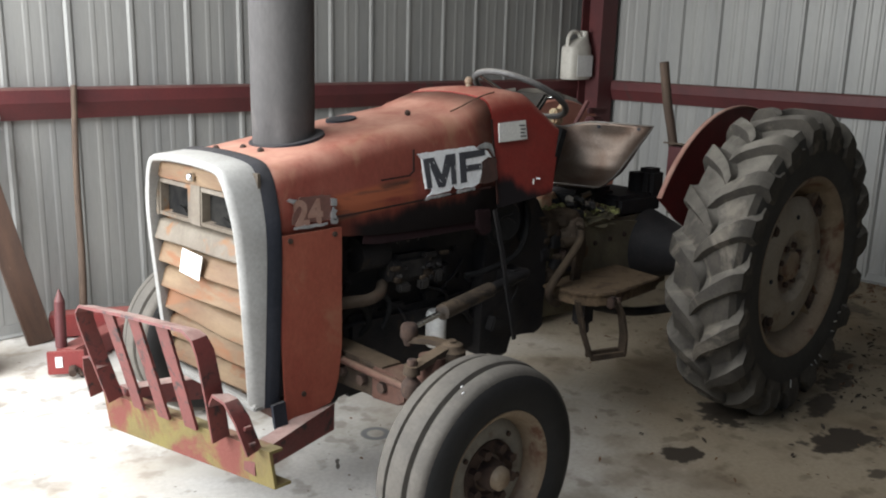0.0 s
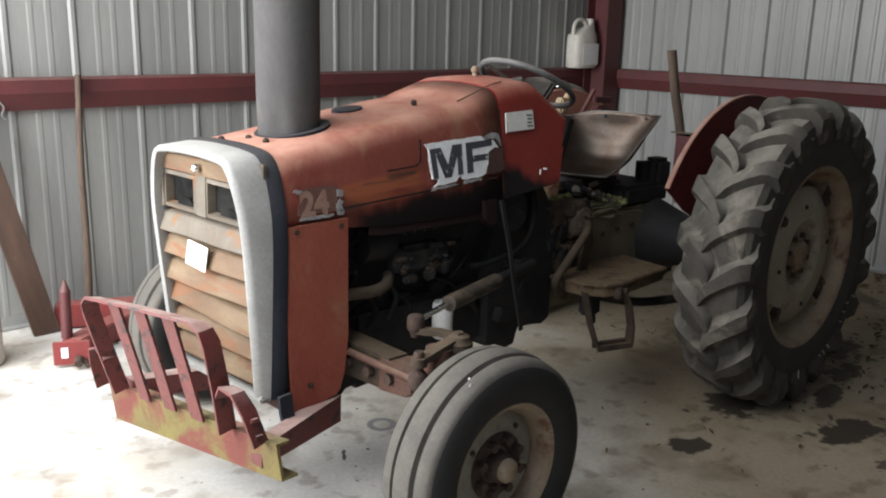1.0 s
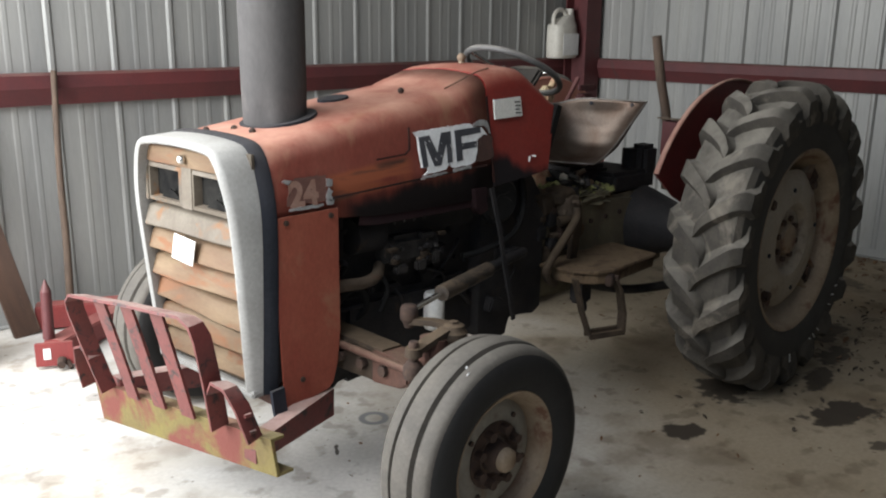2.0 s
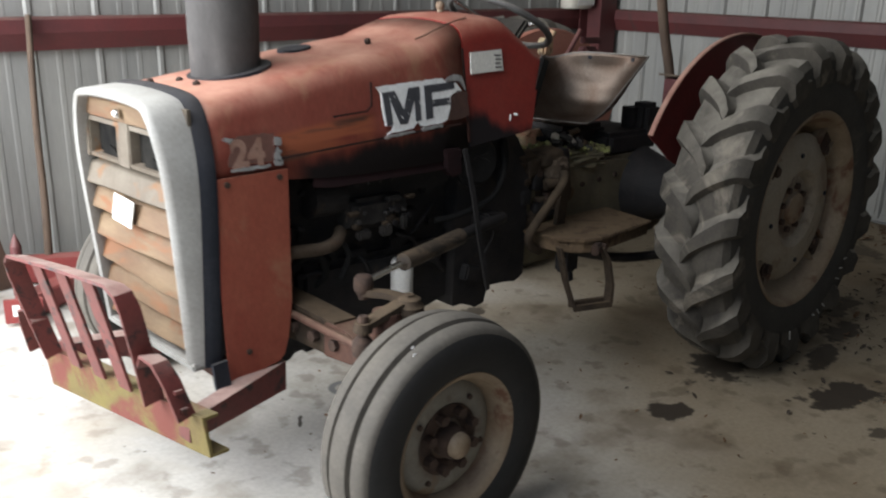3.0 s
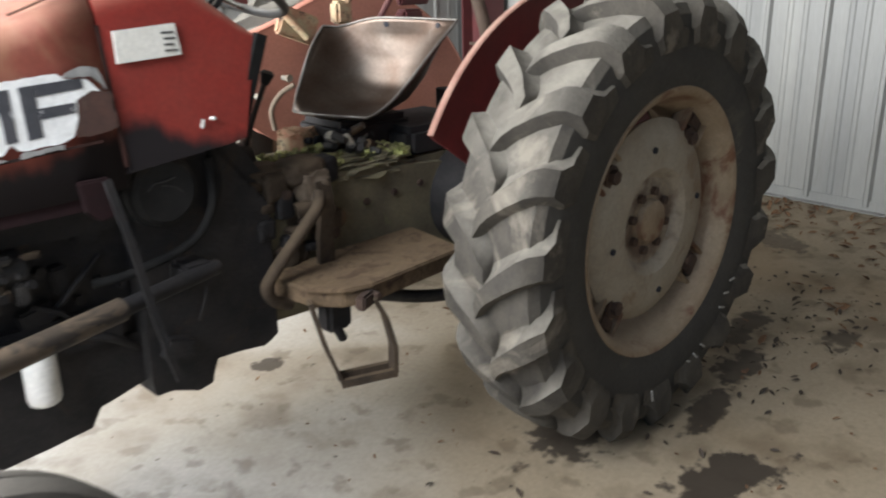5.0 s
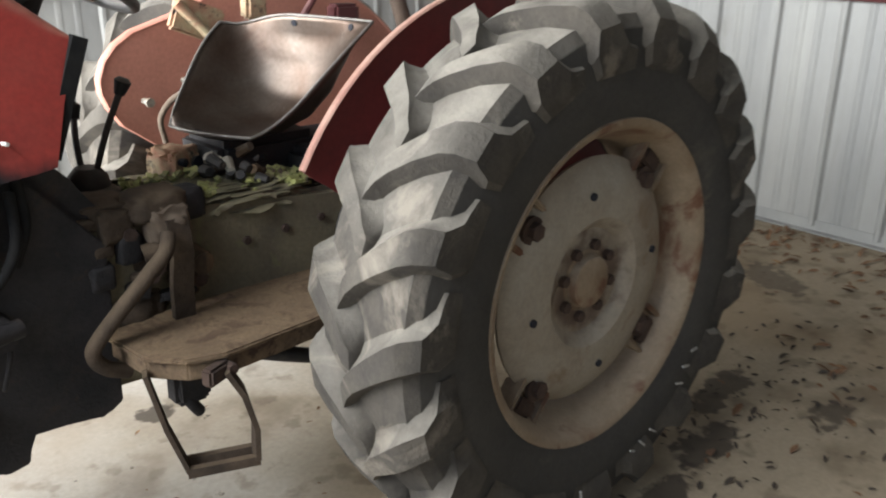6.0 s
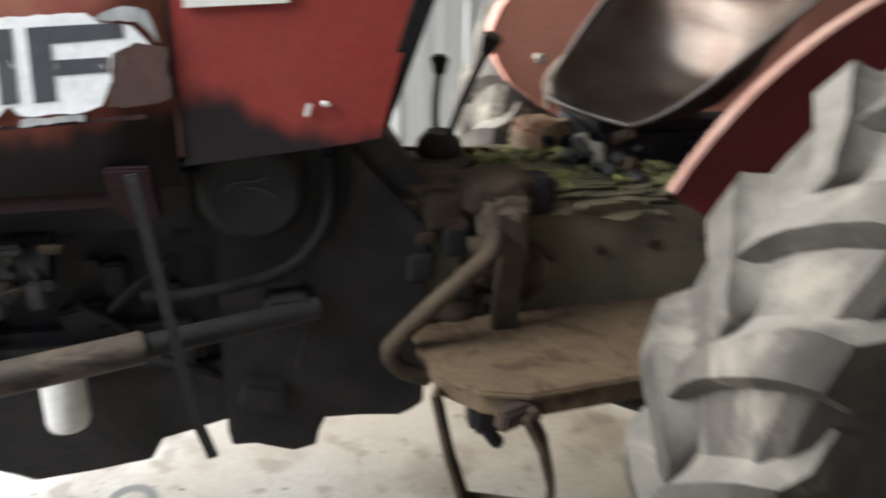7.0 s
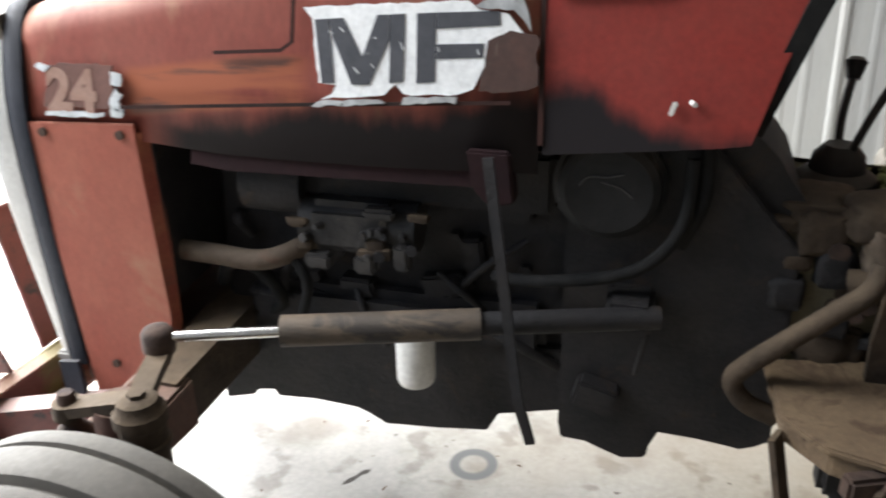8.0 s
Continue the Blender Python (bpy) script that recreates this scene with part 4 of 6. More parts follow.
for i in range(11):
    bm = B()
    x, y, z = rnd.uniform(-0.52, -0.36), rnd.uniform(-0.15, 0.0), rnd.uniform(0.845, 0.90)
    rod(bm, (x, y, z), (x + rnd.uniform(-0.02, 0.02), y - rnd.uniform(0.02, 0.05), z + rnd.uniform(-0.015, 0.03)), 0.015, 0.011, 8)
    part("pipe_union", bm, rim_grey if i % 3 == 0 else grey_iron, tractor, smooth=40)
bm = B()
box(bm, (-0.32, 0.06, 0.86), (0.3, 0.22, 0.12), 0.02)
box(bm, (-0.1, 0.0, 0.84), (0.35, 0.3, 0.1), 0.02)
part("lift_housing", bm, black_iron, tractor)

for k, (c, d) in enumerate((((-0.82, -0.13, 0.83), (0.16, 0.12, 0.08)), ((-0.705, -0.19, 0.80), (0.10, 0.12, 0.10)), ((-0.745, -0.12, 0.72), (0.13, 0.12, 0.16)), ((-0.87, -0.12, 0.68), (0.10, 0.13, 0.26)), ((-0.66, -0.16, 0.66), (0.08, 0.08, 0.10)), ((-0.77, -0.14, 0.60), (0.14, 0.1, 0.1)))):
    bm = B()
    lump(bm, c, d, k + 2, 0.22, 0.7, 4, 2.6)
    part("pedal_housing", bm, brown_iron if k == 1 else dark_brown, tractor, "dusty brown pedal shaft housing", smooth=50)
rnd = random.Random(29)
for k in range(15):
    x, z = rnd.uniform(-0.90, -0.62), rnd.uniform(0.60, 0.84)
    bm = B()
    if k % 3 == 0:
        rod(bm, (x, -0.17, z), (x, -0.17 - rnd.uniform(0.02, 0.05), z), rnd.uniform(0.008, 0.02), seg=8)
        part("bolt", bm, rust_bolt, tractor)
    else:
        lump(bm, (x, -0.18, z), (rnd.uniform(0.03, 0.10), rnd.uniform(0.02, 0.05), rnd.uniform(0.015, 0.10)), k + 60, 0.2, 0.5, 3, 2.0)
        part("bracket", bm, dark_brown if k % 2 else black_iron, tractor, smooth=45)
bm = B()
strap(bm, [(-0.70, -0.24, 0.82), (-0.695, -0.25, 0.74), (-0.70, -0.245, 0.66), (-0.695, -0.235, 0.57)], (1, 0, 0), 0.05, 0.018)
part("pedal_strap", bm, dark_brown, tractor, "rusty red pedal strap")
bm = B()
rod(bm, (-0.64, -0.15, 0.70), (-0.635, -0.23, 0.695), 0.035, 0.028, 12)
part("pivot_boss", bm, dark_brown, tractor, smooth=40)
bm = B()
rod(bm, (-0.765, -0.21, 0.74), (-0.70, -0.23, 0.755), 0.022, seg=10)
part("link_rod", bm, dark_brown, tractor, smooth=40)

bm = B()
prism(bm, torn([(-1.0, 0.975), (-0.935, 0.975), (-0.895, 0.925), (-0.845, 0.865), (-0.83, 0.80), (-1.0, 0.80)], 51, 0.006, 0.03), "y", -0.18, 0.16)
part("dash_support", bm, black_iron, tractor)

bm = B()
lump(bm, (-0.715, -0.17, 0.835), (0.15, 0.13, 0.085), 77, 0.14, 0.8, 4, 2.0)
part("brake_housing", bm, dark_brown, tractor, "dusty tan brake shaft housing", smooth=60)

# round black cover and hoses by the dash
bm = B()
lathe(bm, [(-0.06, 0.0), (-0.06, 0.07), (-0.05, 0.082), (-0.035, 0.086), (-0.03, 0.093), (0.02, 0.093), (0.02, 0.0)], (-1.148, -0.19, 0.875), 36)
cover = part("round_cover", bm, black_plastic, tractor, "round black cover on the engine side", smooth=35)
bm = B()
pipe(bm, [(-1.195, -0.252, 0.885), (-1.18, -0.253, 0.90), (-1.15, -0.253, 0.902), (-1.125, -0.253, 0.908)], 0.0014, 6)
pipe(bm, [(-1.16, -0.253, 0.893), (-1.13, -0.253, 0.885), (-1.11, -0.253, 0.87)], 0.0011, 6)
part("scrape", bm, stack_grey, cover)
bm = B()
pipe(bm, [(-1.02, -0.22, 0.93), (-1.03, -0.24, 0.82), (-1.10, -0.25, 0.74), (-1.25, -0.24, 0.70), (-1.34, -0.22, 0.69)], 0.011, 10)
pipe(bm, [(-1.0, -0.2, 0.95), (-1.0, -0.22, 0.86), (-1.03, -0.22, 0.78)], 0.012, 10)
part("hose", bm, hose_rubber, tractor, smooth=60)
bm = B()
prism(bm, [(-1.37, 0.945), (-1.30, 0.945), (-1.29, 0.86), (-1.33, 0.85), (-1.36, 0.88)], "y", -0.30, -0.26, 0.004)
part("tank_bracket", bm, lip_maroon, tractor)
bm = B()
strap(bm, [(-1.325, -0.33, 0.95), (-1.30, -0.355, 0.80), (-1.28, -0.37, 0.66), (-1.262, -0.385, 0.55), (-1.24, -0.385, 0.47)], (1, 0, 0), 0.017, 0.008)
part("drop_strap", bm, black_iron, tractor, "black strap hanging beside the engine")

# injection pump, pipes and small fittings
bm = B()
box(bm, (-1.60, -0.19, 0.76), (0.18, 0.09, 0.10), 0.02)
rod(bm, (-1.70, -0.19, 0.76), (-1.48, -0.19, 0.76), 0.045, seg=18)
pump = part("injection_pump", bm, grey_iron, tractor, "greasy grey injection pump", smooth=40)
bm = B()
for k in range(4):
    pipe(bm, [(-1.66 + 0.045 * k, -0.21, 0.85), (-1.66 + 0.05 * k, -0.21, 0.885), (-1.60 + 0.06 * k, -0.16, 0.90), (-1.62 + 0.10 * k, -0.11, 0.89)], 0.004, 6)
part("fuel_pipe", bm, grey_iron, tractor, smooth=60)
for x, z, sx, sz in ((-1.66, 0.70, 0.05, 0.03), (-1.57, 0.70, 0.04, 0.035), (-1.50, 0.72, 0.03, 0.05), (-1.54, 0.80, 0.06, 0.02)):
    bm = B()
    box(bm, (x, -0.235, z), (sx, 0.03, sz), 0.006)
    part("pump_fitting", bm, grey_iron, tractor, smooth=40)
bm = B()
pipe(bm, [(-1.975, -0.22, 0.685), (-1.875, -0.22, 0.681), (-1.80, -0.22, 0.677), (-1.745, -0.21, 0.688), (-1.70, -0.17, 0.705)], 0.020, 12)
part("coolant_pipe", bm, brown_iron, tractor, "dusty tan coolant pipe", smooth=60)
bm = B()
rod(bm, (-1.84, -0.03, 0.76), (-1.80, -0.03, 0.76), 0.075, seg=24)
rod(bm, (-1.82, -0.16, 0.82), (-1.70, -0.16, 0.82), 0.06, seg=20)
part("alternator", bm, black_iron, tractor, smooth=40)
bm = B()
pipe(bm, [(-1.90, -0.17, 0.60), (-1.86, -0.2, 0.66), (-1.80, -0.2, 0.65), (-1.77, -0.18, 0.58), (-1.80, -0.16, 0.54)], 0.014, 8)
pipe(bm, [(-1.74, -0.2, 0.70), (-1.70, -0.21, 0.64), (-1.72, -0.2, 0.56)], 0.01, 8)
part("wiring_hose", bm, hose_rubber, tractor, smooth=60)
bm = B()
rings = [ring_of(bm, [(-1.487 + 0.88 * r * math.cos(math.tau * k / 24), -0.215 + 0.88 * r * math.sin(math.tau * k / 24), z + 0.045) for k in range(24)]) for r, z in ((0.03, 0.405), (0.038, 0.41), (0.042, 0.42), (0.042, 0.53), (0.036, 0.54))]
skin(bm, rings)
part("oil_filter", bm, filter_white, tractor, "white spin-on oil filter", smooth=40)

rnd = random.Random(37)
for i in range(16):
    x, z = rnd.uniform(-1.70, -1.46), rnd.uniform(0.715, 0.80)
    bm = B()
    if i % 3:
        rod(bm, (x, -0.225, z), (x + rnd.uniform(-0.012, 0.012), -0.25, z + rnd.uniform(-0.008, 0.012)), rnd.uniform(0.006, 0.013), rnd.uniform(0.005, 0.011), 8)
    else:
        lump(bm, (x, -0.235, z), (rnd.uniform(0.02, 0.045), 0.02, rnd.uniform(0.015, 0.03)), i + 130, 0.25, 0.5, 2, 3.0)
    part("pipe_union", bm, (dark_brown, grey_iron, black_iron)[i % 3], tractor, smooth=45)
# bolts, unions and brackets crowding the engine side
rnd = random.Random(17)
for i in range(42):
    x, z = rnd.uniform(-1.86, -1.08), rnd.uniform(0.46, 0.90)
    y0 = -0.125 if x < -1.2 else -0.185
    bm = B()
    k = rnd.random()
    if k < 0.4:
        rod(bm, (x, y0, z), (x, y0 - rnd.uniform(0.012, 0.03), z), rnd.uniform(0.008, 0.016), seg=6)
        part("bolt", bm, black_iron, tractor)
    elif k < 0.75:
        box(bm, (x, y0 - 0.015, z), (rnd.uniform(0.03, 0.10), rnd.uniform(0.03, 0.06), rnd.uniform(0.02, 0.07)), 0.006, Matrix.Rotation(rnd.uniform(-0.3, 0.3), 4, "Y"))
        part("bracket", bm, black_iron, tractor)
    else:
        a, b = Vector((x, y0 - 0.02, z)), Vector((min(-1.06, max(-1.86, x + rnd.uniform(-0.2, 0.2))), y0 - 0.02, min(0.92, max(0.47, z + rnd.uniform(-0.15, 0.15)))))
        pipe(bm, [a, (a + b) / 2 + Vector((0, -0.03, 0.02)), b], rnd.uniform(0.005, 0.011), 8)
        part("engine_pipe", bm, black_iron, tractor, smooth=60)

# power steering cylinder, front axle and spindles
bm = B()
rod(bm, (-1.655, -0.42, 0.655), (-1.335, -0.335, 0.662), 0.027, seg=20)
part("steering_cylinder", bm, cylinder_brown, tractor, "dusty brown power steering cylinder", smooth=40)
bm = B()
rod(bm, (-1.335, -0.335, 0.662), (-1.05, -0.26, 0.668), 0.02, seg=12)
part("cylinder_mount", bm, black_iron, tractor, smooth=40)
bm = B()
box(bm, (-1.10, -0.23, 0.66), (0.08, 0.10, 0.06), 0.01)
part("mount_block", bm, black_iron, tractor, smooth=40)
bm = B()
rod(bm, (-1.83, -0.47, 0.65), (-1.655, -0.42, 0.655), 0.010, seg=14)
part("piston_rod", bm, chrome, tractor, "bright polished piston rod", smooth=40)
bm = B()
rings = [ring_of(bm, [(-1.852 + r * math.cos(math.tau * k / 18), -0.478 + r * math.sin(math.tau * k / 18), z) for k in range(18)]) for r, z in ((0.014, 0.60), (0.020, 0.618), (0.026, 0.624), (0.028, 0.634), (0.027, 0.660), (0.022, 0.668), (0.010, 0.671))]
skin(bm, rings)
part("ball_joint", bm, rust_bolt, tractor, "rusty red steering ball joint", smooth=50)
for s in (-1, 1):
    bm = B()
    a = ring_of(bm, [(-1.945, 0, 0.42), (-1.85, 0, 0.42), (-1.85, 0, 0.53), (-1.945, 0, 0.53)])
    b = ring_of(bm, [(-1.93, s * 0.44, 0.43), (-1.855, s * 0.44, 0.43), (-1.855, s * 0.44, 0.525), (-1.93, s * 0.44, 0.525)])
    skin(bm, [a, b])
    axle = part("front_axle", bm, dark_brown, tractor, "dusty brown front axle beam")
    bm = B()
    a = ring_of(bm, [(-1.945, 0, 0.531), (-1.85, 0, 0.531), (-1.85, 0, 0.542), (-1.945, 0, 0.542)])
    b = ring_of(bm, [(-1.93, s * 0.44, 0.526), (-1.855, s * 0.44, 0.526), (-1.855, s * 0.44, 0.537), (-1.93, s * 0.44, 0.537)])
    skin(bm, [a, b])
    part("axle_flange", bm, dark_brown, axle)
    bm = B()
    prism(bm, [(s * 0.40, 0.425), (s * 0.53, 0.44), (s * 0.56, 0.46), (s * 0.56, 0.51), (s * 0.50, 0.53), (s * 0.40, 0.53)], "x", -1.94, -1.845, 0.006)
    part("axle_end", bm, rust_red, axle, smooth=40)
    bm = B()
    rod(bm, (-1.955, s * 0.36, 0.475), (-1.92, s * 0.36, 0.475), 0.018, seg=6)
    bolt = part("bolt", bm, rust_bolt, axle)
    again(bolt, axle, pose(0, s * -0.1, 0))
    again(bolt, axle, pose(0, s * 0.1, 0.005))
    bm = B()
    rod(bm, (-1.87, s * 0.585, 0.33), (-1.86, s * 0.585, 0.60), 0.042, seg=18)
    spindle = part("spindle", bm, rust_red, tractor, "rusty kingpin", smooth=40)
    bm = B()
    rod(bm, (-1.865, s * 0.585, 0.335), (-1.86, s * 0.76, 0.322), 0.032, seg=14)
    part("stub_axle", bm, rust_red, spindle, smooth=40)
    bm = B()
    rings = [ring_of(bm, [(-1.805 + r * math.cos(math.tau * k / 16), s * 0.61 + r * math.sin(math.tau * k / 16), z) for k in range(16)]) for r, z in ((0.036, 0.46), (0.036, 0.545), (0.041, 0.548), (0.041, 0.556), (0.037, 0.559), (0.037, 0.588), (0.042, 0.592), (0.042, 0.612), (0.034, 0.620), (0.032, 0.632), (0.022, 0.637))]
    skin(bm, rings)
    rod(bm, (-1.805, s * 0.61, 0.632), (-1.805, s * 0.61, 0.644), 0.014, seg=6)
    part("kingpin_head", bm, dark_brown, spindle, smooth=40)
    bm = B()
    strap(bm, [(-1.805, s * 0.61, 0.626), (-1.825, s * 0.55, 0.628), (-1.852, s * 0.475, 0.620)], (1, 0, 0), 0.036, 0.018)
    strap(bm, [(-1.79, s * 0.61, 0.624), (-1.84, s * 0.612, 0.617), (-1.90, s * 0.606, 0.597), (-1.955, s * 0.60, 0.578)], (0, 1, 0), 0.04, 0.018)
    rod(bm, (-1.95, s * 0.60, 0.566), (-1.95, s * 0.60, 0.592), 0.026, 0.024, 14)
    arm = part("steering_arm", bm, dark_brown, tractor, "dusty cast steering arm", smooth=30)
    bm = B()
    rings = [ring_of(bm, [(-1.95 + r * math.cos(math.tau * k / 16), s * 0.60 + r * math.sin(math.tau * k / 16), z) for k in range(16)]) for r, z in ((0.014, 0.492), (0.026, 0.498), (0.03, 0.512), (0.03, 0.535), (0.022, 0.546), (0.015, 0.553), (0.015, 0.604), (0.012, 0.610))]
    skin(bm, rings)
    part("tie_rod_end", bm, rust_bolt, arm, smooth=40)
bm = B()
rod(bm, (-1.95, -0.60, 0.515), (-1.95, 0.60, 0.515), 0.012, seg=10)
part("tie_rod", bm, rust_red, tractor, smooth=40)

# rear axle
for s in (-1, 1):
    bm = B()
    prof = [(0.16, 0.17), (0.22, 0.15), (0.40, 0.09), (0.50, 0.085), (0.55, 0.13), (0.66, 0.13), (0.70, 0.05), (0.82, 0.045)]
    lathe(bm, [(s * a, r) for a, r in prof], (-0.06, 0, 0.645), 28)
    part("axle_housing", bm, black_iron, tractor, smooth=40)

# ---- wheels ----
def rear_tyre():
    """The two sidewalls."""
    bm = B()
    for k in (-1, 1):
        lathe(bm, [(k * a, r) for a, r in ((0.15, 0.362), (0.172, 0.40), (0.182, 0.46), (0.18, 0.53), (0.170, 0.572))], (0, 0, 0), 80)
    return bm


def rear_lugs(turn):
    """The tread band with chevron lugs; turn: which way the chevrons point. The lugs of the two halves are staggered."""
    bm = B()
    rnd = random.Random(3)
    n = 19
    for side in (-1, 1):
        for i in range(n):
            t0 = math.tau * (i + (0.5 if side > 0 else 0.0)) / n + rnd.uniform(-0.012, 0.012)
            wear = rnd.uniform(-0.003, 0.002)
            rings = []
            for w, th, rt, rb, hw in ((-0.034, 0.232, 0.628, 0.606, 0.016), (-0.026, 0.222, 0.643, 0.606, 0.026), (-0.010, 0.196, 0.650, 0.606, 0.031), (0.008, 0.160, 0.651, 0.606, 0.031),
                                      (0.035, 0.124, 0.650, 0.604, 0.032), (0.09, 0.07, 0.649, 0.597, 0.036), (0.145, 0.02, 0.642, 0.577, 0.041), (0.172, 0.0, 0.626, 0.55, 0.043),
                                      (0.200, -0.012, 0.592, 0.53, 0.042), (0.197, -0.022, 0.535, 0.49, 0.034)):
                c = t0 + turn * th
                flat, up = turn * hw * 0.62 / 0.62, rt + wear - rb
                y = side * w
                ring = []
                for a, f in ((-(hw + 0.080), 0.0), (-(hw + 0.046), 0.12), (-(hw + 0.018), 0.40), (-hw * 0.92, 0.86), (-hw * 0.82, 1.0), (hw * 0.72, 1.0), (hw * 0.82, 0.90), (hw * 1.05, 0.25), (hw * 1.35, 0.0)):
                    q = c + turn * a / 0.62
                    r = rb + up * f
                    yy = y * (0.93 if f < 0.2 and w > 0.16 else 1)
                    ring.append(bm.verts.new((r * math.cos(q), yy, r * math.sin(q))))
                rings.append(ring)
            skin(bm, rings)
    lathe(bm, [(-0.171, 0.570), (-0.15, 0.598), (-0.09, 0.61), (0, 0.614), (0.09, 0.61), (0.15, 0.598), (0.171, 0.570)], (0, 0, 0), 80)
    return bm


def rear_rim():
    bm = B()
    lathe(bm, [(-0.165, 0.374), (-0.168, 0.383), (-0.158, 0.388), (-0.15, 0.375), (-0.10, 0.358), (-0.05, 0.33), (0.05, 0.33), (0.10, 0.358), (0.15, 0.375), (0.158, 0.388),
               (0.168, 0.383), (0.162, 0.37), (0.10, 0.35), (0.05, 0.322), (-0.05, 0.322), (-0.10, 0.345), (-0.155, 0.362)], (0, 0, 0), 72, closed=True)
    return bm


def rear_disc():
    bm = B()
    lathe(bm, [(-0.03, 0.288), (-0.045, 0.292), (-0.055, 0.282), (-0.075, 0.25), (-0.085, 0.20), (-0.082, 0.155), (-0.06, 0.135), (-0.045, 0.125), (-0.042, 0.0),
               (-0.03, 0.0), (-0.03, 0.12), (-0.05, 0.14), (-0.07, 0.16), (-0.07, 0.20), (-0.06, 0.25), (-0.03, 0.275)], (0, 0, 0), 64)
    return bm


def rear_wheel(s, turn):
    m = (pose(0.017, -0.759, 0.655, 0, turn, 0) if s < 0 else pose(0.11, 0.74, 0.655, 0, -turn, 180)) @ Matrix.Diagonal((1.008, 0.80, 1.008, 1))
    rim = part("rear_wheel", rear_rim(), rim_tan, tractor, "rust-stained rear wheel rim", smooth=40, at=m)
    part("tyre", rear_tyre(), side_rubber, rim, "large ribbed tractor tyre with dusty lugs", smooth=40)
    part("tread", rear_lugs(-s), tread_mat, rim, "worn dusty chevron tread lugs", smooth=30)
    OUT = Matrix.Translation((0, -0.035, 0))
    part("disc", rear_disc(), rear_disc_paint, rim, "dull silver dished wheel disc", smooth=40, at=OUT)
    bm = B()
    lathe(bm, [(-0.075, 0.0), (-0.075, 0.05), (-0.07, 0.06), (-0.045, 0.065), (-0.04, 0.108), (-0.03, 0.11), (-0.03, 0.0)], (0, 0, 0), 36)
    part("hub", bm, rim_tan, rim, smooth=35, at=OUT)
    bm = B()
    rod(bm, (0, -0.062, 0), (0, -0.03, 0), 0.0135, seg=6)
    nut = part("nut", bm, rust_bolt, rim, at=pose(0.086, -0.035, 0))
    for k in range(1, 8):
        w = math.tau * k / 8
        again(nut, rim, pose(0.086 * math.cos(w), -0.035, 0.086 * math.sin(w)))
    bm = B()
    for z in (-0.052, 0.052):
        box(bm, (0.308, -0.042, z), (0.085, 0.06, 0.013), 0.005)
    box(bm, (0.312, -0.02, 0.0), (0.075, 0.05, 0.10), 0.006)
    lug = part("rim_lug", bm, rim_tan, rim, "rusty rim clamp", smooth=40, at=OUT @ pose(0, 0, 0, 0, 26, 0))
    bm = B()
    rod(bm, (0.272, -0.088, 0.0), (0.272, -0.04, 0.0), 0.020, seg=6)
    rod(bm, (0.272, -0.068, 0.0), (0.272, -0.055, 0.0), 0.031, seg=16)
    box(bm, (0.322, -0.05, 0.0), (0.04, 0.03, 0.07), 0.006)
    bolt = part("clamp_bolt", bm, rust_bolt, rim, at=OUT @ pose(0, 0, 0, 0, 26, 0))
    for k in range(1, 4):
        a = OUT @ pose(0, 0, 0, 0, 26 + 90 * k, 0)
        again(lug, rim, a)
        again(bolt, rim, a)
    bm = B()
    rod(bm, (0.215, -0.09, 0.0), (0.215, -0.082, 0.0), 0.009, seg=10)
    hole = part("disc_hole", bm, black_band, rim, at=OUT @ pose(0, 0, 0, 0, -22, 0))
    for k in range(1, 4):
        again(hole, rim, OUT @ pose(0, 0, 0, 0, 90 * k - 22, 0))


rear_wheel(-1, 13.6)
for k, (a, r, ln) in enumerate(((-97, 0.455, 0.035), (-66, 0.45, 0.03), (-60, 0.455, 0.028), (-42, 0.455, 0.03), (-36, 0.45, 0.026), (-30, 0.46, 0.022), (-71, 0.44, 0.012))):
    w = radians(a)
    bm = B()
    strap(bm, [(-0.06 + (r - ln / 2) * math.cos(w), -0.925, 0.65 + (r - ln / 2) * math.sin(w)), (-0.06 + (r + ln / 2) * math.cos(w + 0.03), -0.925, 0.65 + (r + ln / 2) * math.sin(w + 0.03))], (math.sin(w), 0, -math.cos(w)), 0.005, 0.004)
    part("chalk_mark", bm, chalk, tractor)
rear_wheel(1, 31)


